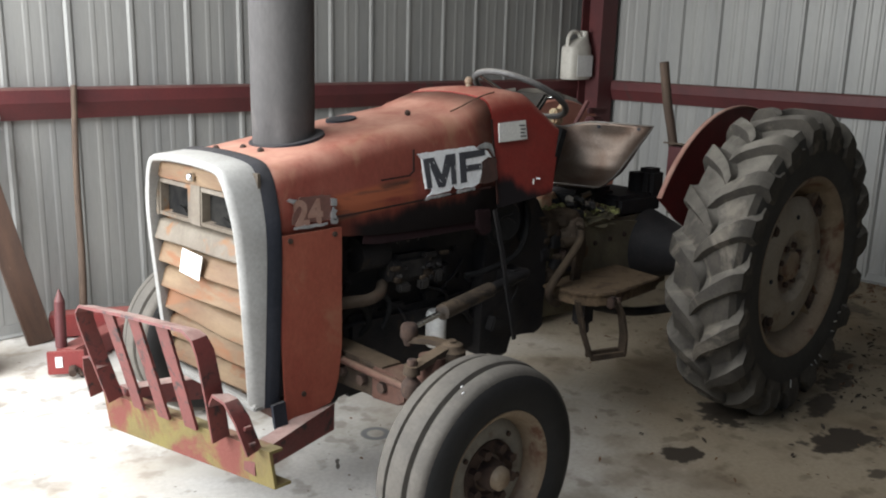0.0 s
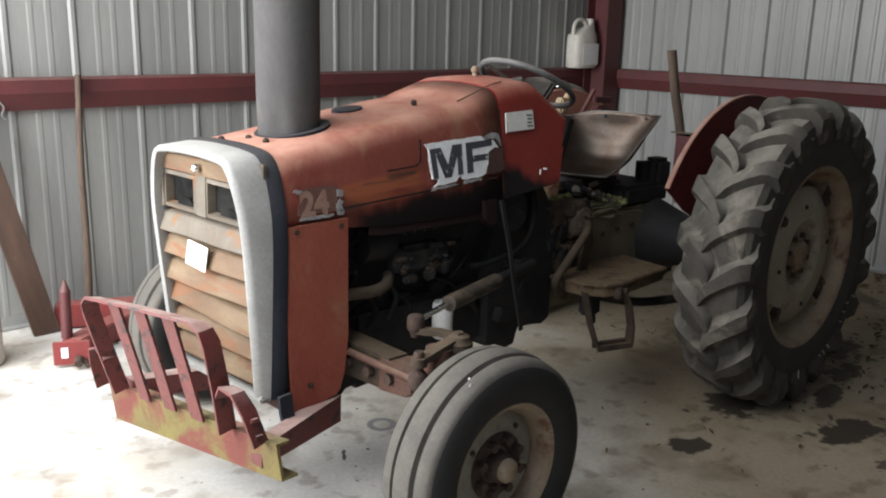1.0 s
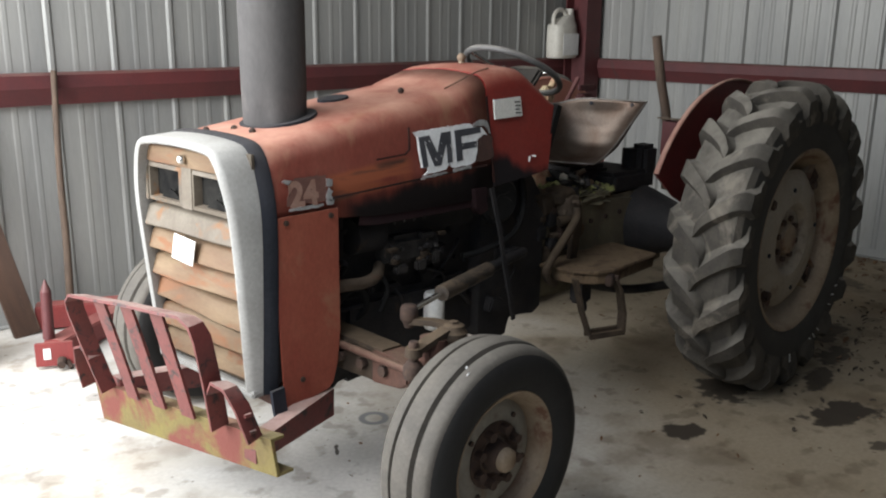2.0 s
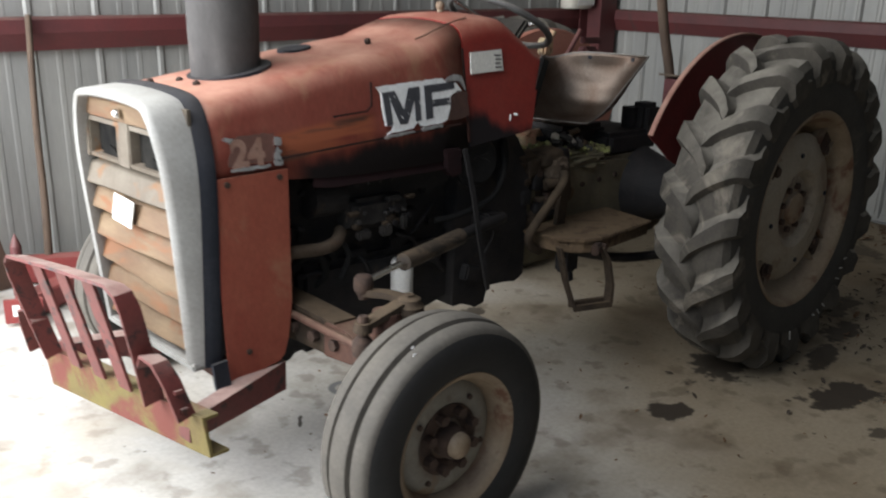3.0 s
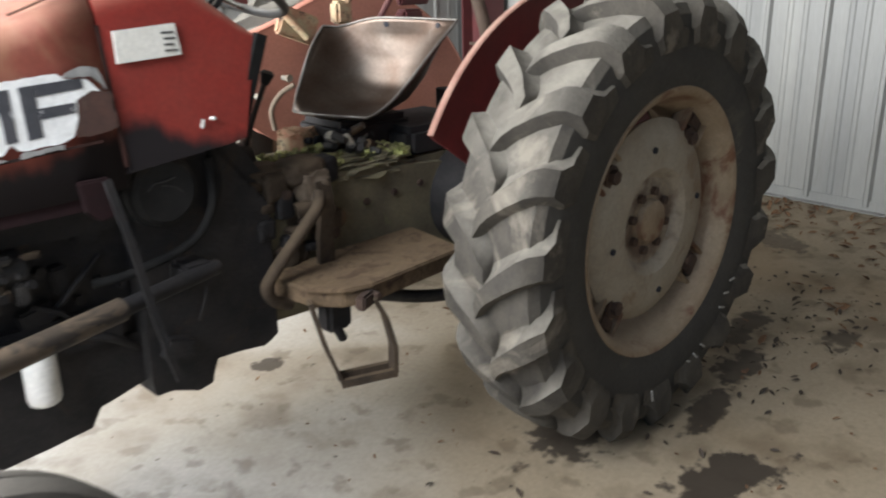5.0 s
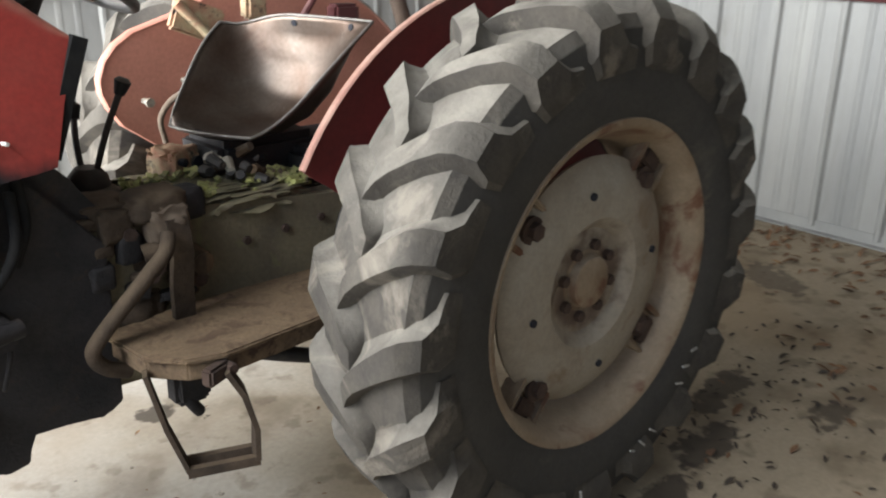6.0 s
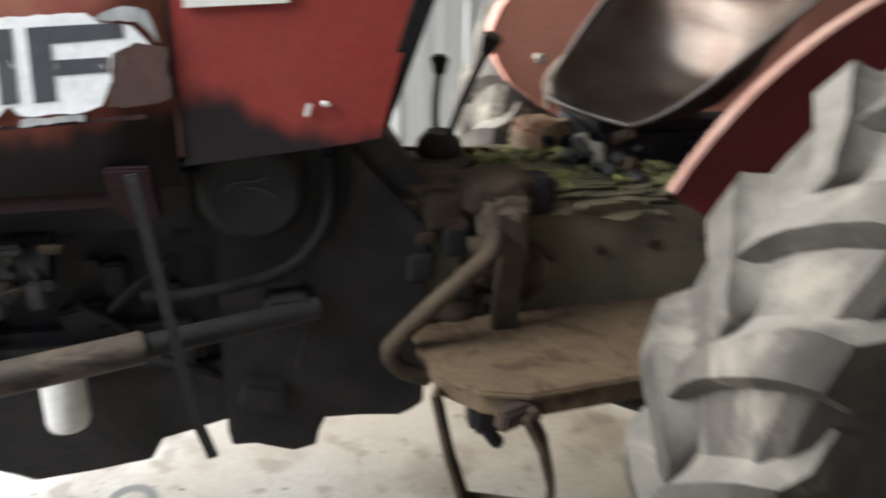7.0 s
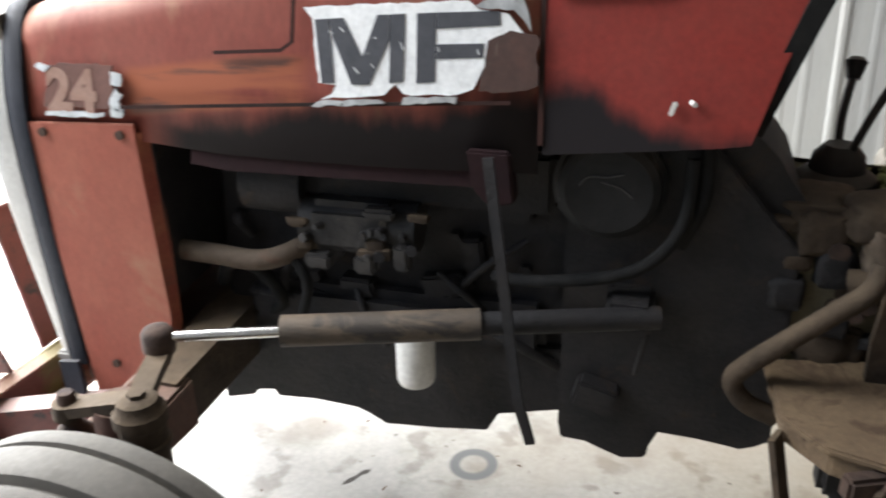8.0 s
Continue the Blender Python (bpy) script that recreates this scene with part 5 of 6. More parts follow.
def front_wheel(s):
    m = (pose(-1.838, -0.798, 0.334, 0, 20, 0) if s < 0 else pose(-1.838, 0.80, 0.334, 0, 40, 180)) @ Matrix.Diagonal((0.965, 1.18, 0.965, 1))
    bm = B()
    lathe(bm, [(-0.072, 0.200), (-0.076, 0.209), (-0.07, 0.213), (-0.062, 0.200), (-0.04, 0.189), (-0.02, 0.172), (0.02, 0.172), (0.04, 0.189), (0.062, 0.200), (0.07, 0.213), (0.076, 0.209),
               (0.07, 0.194), (0.04, 0.183), (0.02, 0.165), (-0.02, 0.165), (-0.042, 0.181), (-0.066, 0.191)], (0, 0, 0), 64, closed=True)
    rim = part("front_wheel", bm, rim_tan, tractor, "rust-stained front wheel rim", smooth=40, at=m)
    bm = B()
    lathe(bm, [(-0.068, 0.200), (-0.084, 0.228), (-0.090, 0.265), (-0.086, 0.298), (-0.078, 0.318), (-0.07, 0.327)], (0, 0, 0), 80)
    lathe(bm, [(0.068, 0.200), (0.084, 0.228), (0.090, 0.265), (0.086, 0.298), (0.078, 0.318), (0.07, 0.327)], (0, 0, 0), 80)
    part("tyre", bm, front_side, rim, "ribbed front tyre with black sidewall", smooth=40)
    bm = B()
    lathe(bm, [(-0.0785, 0.3165), (-0.076, 0.325), (-0.068, 0.333), (-0.046, 0.339), (-0.040, 0.338), (-0.037, 0.328), (-0.030, 0.328), (-0.026, 0.343), (-0.018, 0.346), (0.018, 0.346), (0.026, 0.343),
               (0.030, 0.328), (0.037, 0.328), (0.040, 0.338), (0.046, 0.339), (0.068, 0.333), (0.076, 0.325), (0.0785, 0.3165)], (0, 0, 0), 96)
    part("tread", bm, front_tread, rim, "grey dusty three-rib front tread", smooth=35)
    bm = B()
    lathe(bm, [(-0.004, 0.172), (-0.02, 0.172), (-0.032, 0.155), (-0.038, 0.12), (-0.03, 0.095), (-0.03, 0.0), (-0.016, 0.0), (-0.016, 0.10), (-0.02, 0.15)], (0, 0, 0), 48)
    part("disc", bm, front_disc_paint, rim, "dull silver front wheel disc with rusty middle", smooth=40)
    bm = B()
    lathe(bm, [(-0.03, 0.105), (-0.036, 0.104), (-0.038, 0.066), (-0.030, 0.058), (-0.028, 0.050), (-0.06, 0.045), (-0.066, 0.040), (-0.066, 0.0)], (0, 0, 0), 32)
    part("hub", bm, rust_bolt, rim, "rusty front hub", smooth=35)
    bm = B()
    lathe(bm, [(-0.060, 0.038), (-0.078, 0.036), (-0.086, 0.026), (-0.088, 0.0)], (0, 0, 0), 24)
    part("hub_cap", bm, rim_tan, rim, "grey hub cap", smooth=60)
    bm = B()
    rod(bm, (0.084, -0.058, 0), (0.084, -0.03, 0), 0.0155, seg=6)
    nut = part("nut", bm, rust_bolt, rim)
    for k in range(1, 8):
        again(nut, rim, pose(0, 0, 0, 0, 45 * k, 0))
    bm = B()
    rod(bm, (0.13, -0.042, 0), (0.13, -0.034, 0), 0.008, seg=10)
    hole = part("disc_hole", bm, rust_bolt, rim)
    for k in range(1, 4):
        again(hole, rim, pose(0, 0, 0, 0, 90 * k + 15, 0))


front_wheel(-1)
front_wheel(1)

for x, z, r in ((-1.983, 0.59, 0.006), (-1.99, 0.612, 0.004), (-2.02, 0.55, 0.003), (-1.95, 0.60, 0.003)):
    bm = B()
    lump(bm, (x, -0.843, z), (r * 2.4, 0.004, r * 2), 5, 0.3, 0.8, 1)
    part("fleck", bm, badge_white, tractor)

# ---- fenders ----
worn_lip = surf("worn_dusty_lip_paint", (0.30, 0.155, 0.115), (0.22, 0.085, 0.062), 14, 0.55, bump=0.1, third=(0.12, 0.04, 0.03), third_at=0.6, third_size=12, dust=(0.45, 0.32, 0.25), dust_amount=0.6)
FAR_FRONT = [(-0.37, 0.833), (-0.42, 0.869), (-0.467, 0.902), (-0.504, 0.956), (-0.522, 1.0), (-0.524, 1.04), (-0.505, 1.09), (-0.468, 1.134), (-0.415, 1.168)]


def fender(s, material, label):
    cx, cz, r = (0.05 if s < 0 else 0.085), 0.635, 0.675
    bm = B()
    angs = [radians(a) for a in range(28, 156, 4)]
    top = [(cx - r * math.cos(a), cz + r * math.sin(a)) for a in angs]
    y = s * 0.515
    if s > 0:
        top = FAR_FRONT + top[8:]
    plate = [(x, z) for x, z in top] + [(cx + 0.5, 0.75)] + ([(cx - 0.30, 0.78), (cx - 0.45, 0.85), (cx - 0.535, 0.91), (cx - 0.575, 0.935)] if s < 0 else [(-0.30, 0.79)])
    prism(bm, plate, "y", y - 0.003, y + 0.003)
    rings = []
    for x, z in top:
        nx, nz = (x - cx) / r, (z - cz) / r
        prof = [(-0.006, 0.0), (-0.002, 0.006), (0.006, 0.009), (0.016, 0.009), (0.02, 0.005), (0.016, 0.001), (0.008, 0.001), (0.004, -0.003), (0.0, -0.006)]
        rings.append((x, z, [(x + nx * h, y + s * w, z + nz * h) for w, h in prof]))
    f = part("fender", bm, material, tractor, label, smooth=40)
    bm = B()
    skin(bm, [ring_of(bm, q) for _, _, q in rings])
    part("rolled_edge", bm, worn_lip if s < 0 else material, f, "worn pinkish rolled edge", smooth=40)
    return f


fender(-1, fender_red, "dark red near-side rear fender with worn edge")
fender(1, far_red, "orange-red far rear fender, paint lightened for the weak light")
for x, z in ((-0.40, 0.97), (-0.27, 1.02)):
    bm = B()
    rod(bm, (x, 0.51, z), (x, 0.475, z), 0.009, seg=10)
    rod(bm, (x, 0.475, z), (x, 0.466, z), 0.014, seg=10)
    part("fender_bolt", bm, rim_grey, tractor, "pale fender bolts", smooth=40)

# ---- seat ----
SEAT_MID = [(-0.50, 0.948), (-0.45, 0.932), (-0.36, 0.92), (-0.26, 0.922), (-0.15, 0.942), (-0.07, 0.99), (-0.03, 1.065), (-0.02, 1.145), (-0.035, 1.206)]


def seat_point(u, v):
    """The pan: u from the front (0) to the back (1), v across (-1 to 1); its sides rise along with the back."""
    u *= 1 - 0.2 * max(0.0, v) ** 3 * u ** 3
    v *= 1 - 0.14 * (1 - u) ** 4 * v ** 4
    f = u * (len(SEAT_MID) - 1)
    i = min(int(f), len(SEAT_MID) - 2)
    (x0, z0), (x1, z1) = SEAT_MID[i], SEAT_MID[i + 1]
    mx, mz = x0 + (x1 - x0) * (f - i), z0 + (z1 - z0) * (f - i)
    mid = (mx + 0.50) / 0.455
    rz = 0.945 + 0.26 * u ** (0.90 - 0.30 * v) + 0.012 * math.sin(math.pi * u)
    w = abs(v) ** 2.6
    k = v * v * 0.35 + w * 0.65
    along, across = mid + (u - mid) * k, (v + 1) / 2
    x = (-0.425 + 0.345 * along) * (1 - across) + (-0.52 + 0.30 * along) * across - 0.04 * (1 - v * v) * (1 - along)
    y = -0.17 * (1 - across) + (0.12 + 0.16 * along) * across
    return Vector((x, y, mz + (rz - mz) * w))


bm = B()
nu, nv = 32, 28
grid = [[bm.verts.new(seat_point(i / nu, -1 + 2 * j / nv)) for j in range(nv + 1)] for i in range(nu + 1)]
for i in range(nu):
    for j in range(nv):
        bm.faces.new((grid[i][j], grid[i + 1][j], grid[i + 1][j + 1], grid[i][j + 1]))
seat = part("seat", bm, seat_steel, tractor, "bare rust-marked pressed steel pan seat", smooth=60)
sol = seat.modifiers.new("thickness", "SOLIDIFY")
sol.thickness, sol.offset = 0.006, -1
bm = B()
edge_pts = [seat_point(k / 14, -1) for k in range(15)] + [seat_point(1, -1 + k / 7) for k in range(1, 15)] + [seat_point(1 - k / 14, 1) for k in range(1, 15)] + [seat_point(0, 1 - k / 7) for k in range(1, 14)]
pipe(bm, edge_pts + edge_pts[:1], 0.004, 8, 0)
part("rolled_edge", bm, seat_edge, seat, smooth=60)
bm = B()
strap(bm, [(-0.36, 0.0, 0.90), (-0.2, 0.0, 0.885), (0.05, 0.0, 0.84)], (0, 1, 0), 0.07, 0.02)
part("seat_bracket", bm, black_iron, tractor)
bm = B()
rod(bm, (-0.02, -0.06, 0.80), (-0.02, -0.06, 0.98), 0.035, seg=14)
box(bm, (0.05, -0.09, 0.92), (0.12, 0.1, 0.16), 0.02)
part("lift_arm", bm, black_iron, tractor, smooth=40)
for u, v in ((0.955, 0.12), (0.95, -0.72), (0.14, 0.35)):
    bm = B()
    c = seat_point(u, v)
    n_ = (seat_point(u + 0.02, v) - c).cross(seat_point(u, v + 0.02) - c).normalized()
    rod(bm, c - n_ * 0.003, c + n_ * 0.003, 0.009, seg=12)
    part("seat_hole", bm, black_band, seat)

# ---- steering wheel ----
SW = pose(-0.83, 0.0, 1.335, 0, 27, 0)
bm = B()
pts = [(0.198 * math.cos(math.tau * k / 48), 0.198 * math.sin(math.tau * k / 48)) for k in range(48)]
rings = []
for k in range(48):
    w = math.tau * k / 48
    rings.append([bm.verts.new(((0.198 + 0.0125 * math.cos(q)) * math.cos(w), (0.198 + 0.0125 * math.cos(q)) * math.sin(w), 0.0125 * math.sin(q))) for q in [math.tau * j / 12 for j in range(12)]])
for k in range(48):
    a, b = rings[k], rings[(k + 1) % 48]
    for j in range(12):
        bm.faces.new((a[j], a[(j + 1) % 12], b[(j + 1) % 12], b[j]))
swheel = part("steering_wheel", bm, wheel_plastic, tractor, "worn dark grey steering wheel", smooth=60, at=SW)
for k in range(3):
    w = math.tau * k / 3 + 0.5
    bm = B()
    rod(bm, (0, 0, -0.03), (0.196 * math.cos(w), 0.196 * math.sin(w), 0), 0.0075, seg=10)
    part("spoke", bm, chrome, swheel, smooth=60)
bm = B()
rod(bm, (0, 0, -0.055), (0, 0, -0.005), 0.035, 0.03, 20)
part("wheel_hub", bm, black_plastic, swheel, smooth=40)
bm = B()
rod(bm, (-0.85, 0, 1.29), (-0.96, 0, 1.06), 0.022, seg=14)
part("steering_column", bm, black_iron, tractor, smooth=40)

# ---- levers ----
bm = B()
rings = [ring_of(bm, [(-0.765 + r * math.cos(math.tau * k / 20), 0.05 + r * math.sin(math.tau * k / 20), z) for k in range(20)]) for r, z in ((0.075, 0.80), (0.07, 0.835), (0.05, 0.85), (0.045, 0.875), (0.028, 0.895))]
skin(bm, rings)
part("lever_boot", bm, black_plastic, tractor, smooth=40)
for top, foot in (((-0.75, 0.13, 1.01), (-0.765, 0.07, 0.87)), ((-0.685, 0.0, 1.075), (-0.755, 0.03, 0.87))):
    bm = B()
    pipe(bm, [foot, ((top[0] + foot[0]) / 2 - 0.005, (top[1] + foot[1]) / 2, (top[2] + foot[2]) / 2), top], 0.008, 8)
    lever = part("gear_lever", bm, grey_iron, tractor, smooth=60)
    bm = B()
    d = (Vector(top) - Vector(foot)).normalized()
    rod(bm, Vector(top) - d * 0.012, Vector(top) + d * 0.02, 0.012, 0.02, 14)
    rod(bm, Vector(top) + d * 0.02, Vector(top) + d * 0.028, 0.02, 0.012, 14)
    part("knob", bm, black_plastic, lever, "black lever knob", smooth=60)
# throttle quadrant and valve by the far fender
bm = B()
pipe(bm, [(-0.40, 0.39, 0.86), (-0.415, 0.38, 0.93), (-0.395, 0.35, 0.985), (-0.36, 0.32, 1.015)], 0.009, 8)
part("hand_rail", bm, brown_iron, tractor, smooth=60)
bm = B()
box(bm, (-0.26, 0.42, 1.20), (0.16, 0.03, 0.10), 0.008, Matrix.Rotation(radians(20), 4, "Y"))
box(bm, (-0.08, 0.40, 1.235), (0.07, 0.05, 0.08), 0.01)
rod(bm, (-0.33, 0.40, 1.25), (-0.24, 0.39, 1.16), 0.014, seg=10)
rod(bm, (-0.06, 0.40, 1.26), (-0.05, 0.38, 1.31), 0.016, seg=10)
part("valve_bracket", bm, flaking_red, tractor, "flaking cream and red valve bracket", smooth=40)
bm = B()
box(bm, (0.27, 0.42, 1.17), (0.10, 0.06, 0.12), 0.01)
rod(bm, (0.10, 0.42, 1.18), (0.20, 0.42, 1.31), 0.012, seg=8)
box(bm, (0.29, 0.42, 1.26), (0.15, 0.03, 0.03), 0.006)
part("tail_bracket", bm, oxide, tractor, "dark red tail lamp bracket", smooth=40)

# tool box and wooden handle standing beside the near fender
bm = B()
box(bm, (-0.03, -0.30, 1.04), (0.10, 0.09, 0.16), 0.006)
tool_box = part("tool_box", bm, oxide, tractor, "dark red tool box")
bm = B()
box(bm, (-0.03, -0.295, 1.128), (0.14, 0.11, 0.008), 0.002, Matrix.Rotation(radians(5), 4, "Y"))
part("lid", bm, brown_iron, tool_box, "dusty tan lid")
bm = B()
pipe(bm, [(0.03, -0.24, 0.80), (0.0, -0.235, 1.1), (-0.05, -0.215, 1.3), (-0.09, -0.20, 1.49)], 0.021, 12)
part("wooden_handle", bm, wood_dark, tractor, "weathered wooden handle", smooth=60)

# ---- foot step ----
bm = B()
prism(bm, [(-0.875, -0.20), (-0.86, -0.36), (-0.80, -0.43), (-0.72, -0.455), (-0.34, -0.42), (-0.30, -0.14), (-0.42, -0.12)], "z", 0.568, 0.582, 0.004)
prism(bm, [(-0.862, -0.21), (-0.848, -0.352), (-0.79, -0.42), (-0.718, -0.445), (-0.35, -0.41), (-0.31, -0.15), (-0.42, -0.13)], "z", 0.525, 0.569, 0.004)
step = part("foot_step", bm, step_rust, tractor, "dusty tan foot plate")
bm = B()
strap(bm, [(-0.862, -0.365, 0.55), (-0.835, -0.385, 0.42), (-0.803, -0.407, 0.315)], (0.3, 0.9, 0.3), 0.04, 0.010)
strap(bm, [(-0.725, -0.455, 0.55), (-0.695, -0.465, 0.49), (-0.672, -0.47, 0.40), (-0.676, -0.472, 0.325)], (0.3, 0.9, 0.3), 0.045, 0.012)
stirrup = part("stirrup", bm, dark_brown, tractor, "flat-bar stirrup step")
bm = B()
strap(bm, [(-0.812, -0.418, 0.315), (-0.675, -0.486, 0.325)], (0.4, 0.8, 0), 0.016, 0.022)
part("tread_bar", bm, dark_brown, stirrup)
bm = B()
strap(bm, [(-0.798, -0.382, 0.319), (-0.661, -0.450, 0.329)], (0.4, 0.8, 0), 0.016, 0.022)
part("tread_bar", bm, dark_brown, stirrup)
bm = B()
box(bm, (-0.745, -0.455, 0.545), (0.07, 0.03, 0.04), 0.006, Matrix.Rotation(0.4, 4, "Z"))
rod(bm, (-0.715, -0.475, 0.55), (-0.715, -0.45, 0.55), 0.012, seg=8)
part("step_bolt", bm, rust_bolt, step)
bm = B()
pipe(bm, [(-0.735, -0.27, 0.80), (-0.75, -0.285, 0.765), (-0.80, -0.29, 0.72), (-0.905, -0.285, 0.615), (-0.925, -0.28, 0.575), (-0.90, -0.275, 0.535), (-0.85, -0.27, 0.51)], 0.017, 12, 5)
part("step_tube", bm, dark_brown, tractor, "bent tube beside the foot plate", smooth=60)
bm = B()
pipe(bm, [(-0.74, -0.3, 0.53), (-0.765, -0.32, 0.46), (-0.745, -0.33, 0.42), (-0.725, -0.32, 0.39)], 0.014, 10)
box(bm, (-0.74, -0.31, 0.475), (0.085, 0.06, 0.11), 0.012)
part("hanging_link", bm, black_iron, tractor, smooth=40)
bm = B()
pipe(bm, [(-0.55, -0.2, 0.44), (-0.35, -0.3, 0.40), (-0.1, -0.4, 0.41), (0.2, -0.42, 0.42)], 0.02, 10)
part("lower_link", bm, grey_iron, tractor, smooth=50)

# the body stands slightly nose-up; every part but the wheels is set on that slope
SLOPE = pose(-0.0148, 0.008, -0.0273, 0, 1.38, 0.4)
NOSE_TURN = Matrix.Translation((-2.2, -0.28, 0)) @ pose(0, 0, 0, 0, 0, 2.2) @ Matrix.Translation((2.2, 0.28, 0))
FLANK = Matrix.Translation((0, -0.289, 0.98)) @ pose(0, 0, 0, -9.4) @ Matrix.Translation((0, 0.285, -0.98))
NOSE = ("grille_surround", "rubber_band", "surround_sill", "grille_panel", "paper_note", "bumper", "bumper_arm", "radiator")
ON_FLANK = ("stripe_edge", "badge", "bare_patch", "number_patch", "model_number", "foil_scrap", "sticker", "cowl_clip")
for ob in tractor.children:
    kind = ob.name.split(".")[0]
    if kind in ("rear_wheel", "front_wheel"):
        continue
    box_at = [ob.matrix_basis @ Vector(c) for c in ob.bound_box]
    mid = sum(box_at, Vector()) / 8
    near_y = min(c.y for c in box_at)
    rise = 0.0507 * (min(0.285, -near_y) if near_y < 0 else -mid.y)
    if kind in ON_FLANK:
        ob.matrix_basis = FLANK @ Matrix.Translation((0, -0.008 - mid.x * 0.007 - 0.0085, rise)) @ SLOPE @ ob.matrix_basis
        continue
    ob.matrix_basis = Matrix.Translation((0, 0.05 * (min(mid.z, 0.95) - 0.87), rise)) @ SLOPE @ ob.matrix_basis
    if kind in NOSE:
        ob.matrix_basis = NOSE_TURN @ ob.matrix_basis


# bonnet with leaning flanks, rising in a wedge to the flat tank cover
def flank(z):
    return 0.289 - 0.165 * max(0.0, z - 0.98)


def hood_section(x, zb, zt, r=0.07, crown=0.012, inset=0.0):
    zs = zt - r
    half = [(-flank(zb) + inset, zb), (-flank((zb + zs) / 2) + inset, (zb + zs) / 2), (-flank(zs) + inset, zs)]
    w = flank(zs) - inset
    for k in range(1, 8):
        a = math.pi - k * math.pi / 14
        half.append((-w + r + r * math.cos(a), zs + r * math.sin(a)))
    top = [(y * (w - r), zt + crown * (1 - y * y)) for y in (-0.6, -0.2, 0.2, 0.6)]
    return [(x, y, z) for y, z in half + top + [(-y, z) for y, z in half[::-1]]]


bm = B()
rings = [ring_of(bm, hood_section(*q)) for q in (
    (-2.20, 0.985, 1.165, 0.06), (-2.14, 0.978, 1.185, 0.07), (-1.99, 0.955, 1.208, 0.072), (-1.80, 0.935, 1.24, 0.072), (-1.69, 0.93, 1.257, 0.072),
    (-1.50, 0.926, 1.283, 0.072), (-1.395, 0.926, 1.297, 0.072), (-1.36, 0.927, 1.312, 0.07), (-1.247, 0.928, 1.347, 0.068))]
skin(bm, rings, closed=False)
hood = part("hood", bm, hood_red, tractor, "faded chalky red bonnet, dusty on top", smooth=28)
sol = hood.modifiers.new("thickness", "SOLIDIFY")
sol.thickness = 0.004

bm = B()
rings = [ring_of(bm, hood_section(*q)) for q in (
    (-1.239, 0.96, 1.350, 0.068), (-1.20, 0.963, 1.361, 0.066), (-1.15, 0.967, 1.365, 0.064), (-1.075, 0.973, 1.366, 0.06), (-1.04, 0.976, 1.362, 0.055), (-1.02, 0.978, 1.351, 0.05),
    (-0.975, 0.982, 1.318, 0.045), (-0.935, 0.988, 1.285, 0.035), (-0.90, 1.10, 1.255, 0.03), (-0.865, 1.195, 1.226, 0.012, 0.004))]
skin(bm, rings)
cowl = part("dash_cowl", bm, cowl_red, tractor, "brighter red dashboard cowl with oily lower edge", smooth=28)
for s in (-1, 1):
    bm = B()
    strap(bm, [(-1.243, s * flank(z) * 0.997, z) for z in (0.975, 1.05, 1.15, 1.25, 1.275)], (0, 1, 0), 0.006, 0.008)
    part("seam", bm, soot, tractor)
bm = B()
pipe(bm, [(-1.40, -0.19, 1.305), (-1.36, -0.195, 1.319), (-1.25, -0.195, 1.355), (-1.18, -0.19, 1.367)], 0.003, 6)
part("tank_seam", bm, rust_red, tractor)
bm = B()
rod(bm, (-1.12, 0.0, 1.36), (-1.12, 0.0, 1.395), 0.013, 0.011, 12)
bmesh.ops.create_icosphere(bm, subdivisions=2, radius=0.017, matrix=Matrix.Translation((-1.12, 0.0, 1.398)))
part("filler_knob", bm, rim_tan, tractor, "small worn knob on the tank cover", smooth=50)

# nose side panels with their rear edge turned inwards
for s in (-1, 1):
    bm = B()
    prism(bm, [(-2.19, 0.982), (-1.955, 0.985), (-1.957, 0.60), (-1.972, 0.485), (-1.988, 0.435), (-2.005, 0.418), (-2.06, 0.410), (-2.17, 0.402)], "y", s * 0.293, s * 0.300, 0.002)
    side = part("side_panel", bm, red, tractor, "faded red lower side panel", smooth=40)
    bm = B()
    edge = [(-1.956, 0.968, 0.008, 0.012), (-1.956, 0.93, 0.014, 0.030), (-1.957, 0.75, 0.013, 0.028), (-1.959, 0.58, 0.010, 0.022), (-1.972, 0.485, 0.006, 0.012)]
    skin(bm, [ring_of(bm, [(x, s * 0.2995, z), (x + dx, s * (0.2995 - dy), z), (x + dx - 0.004, s * (0.2975 - dy), z), (x - 0.004, s * 0.295, z)]) for x, z, dx, dy in edge])
    part("return_edge", bm, worn_orange, side, "darker turned-in rear edge")
    bm = B()
    rod(bm, (0, s * 0.298, 0), (0, s * 0.306, 0), 0.0085, seg=8)
    bolt = part("bolt", bm, rust_bolt, side, at=pose(-2.105, 0, 0.478))
    again(bolt, side, pose(-2.145, 0, 0.965))
    again(bolt, side, pose(-1.985, 0, 0.965))

# stack standing in its hole in the bonnet
bm = B()
rings = []
for z, r in ((1.20, 0.097), (1.207, 0.099), (1.245, 0.0995), (1.33, 0.101), (1.6, 0.102), (2.0, 0.103), (2.005, 0.098)):
    ring = []
    for k in range(40):
        w = math.tau * k / 40
        dent = 0.012 * math.exp(-((w - 3.75) / 0.3) ** 2 - ((z - 1.235) / 0.05) ** 2)
        ring.append(bm.verts.new((-1.963 + (r - dent) * math.cos(w), (r - dent) * math.sin(w), z)))
    rings.append(ring)
skin(bm, rings)
part("intake_pipe", bm, stack_grey, tractor, "wide dull grey sheet-metal stack with a dent", smooth=45)
bm = B()
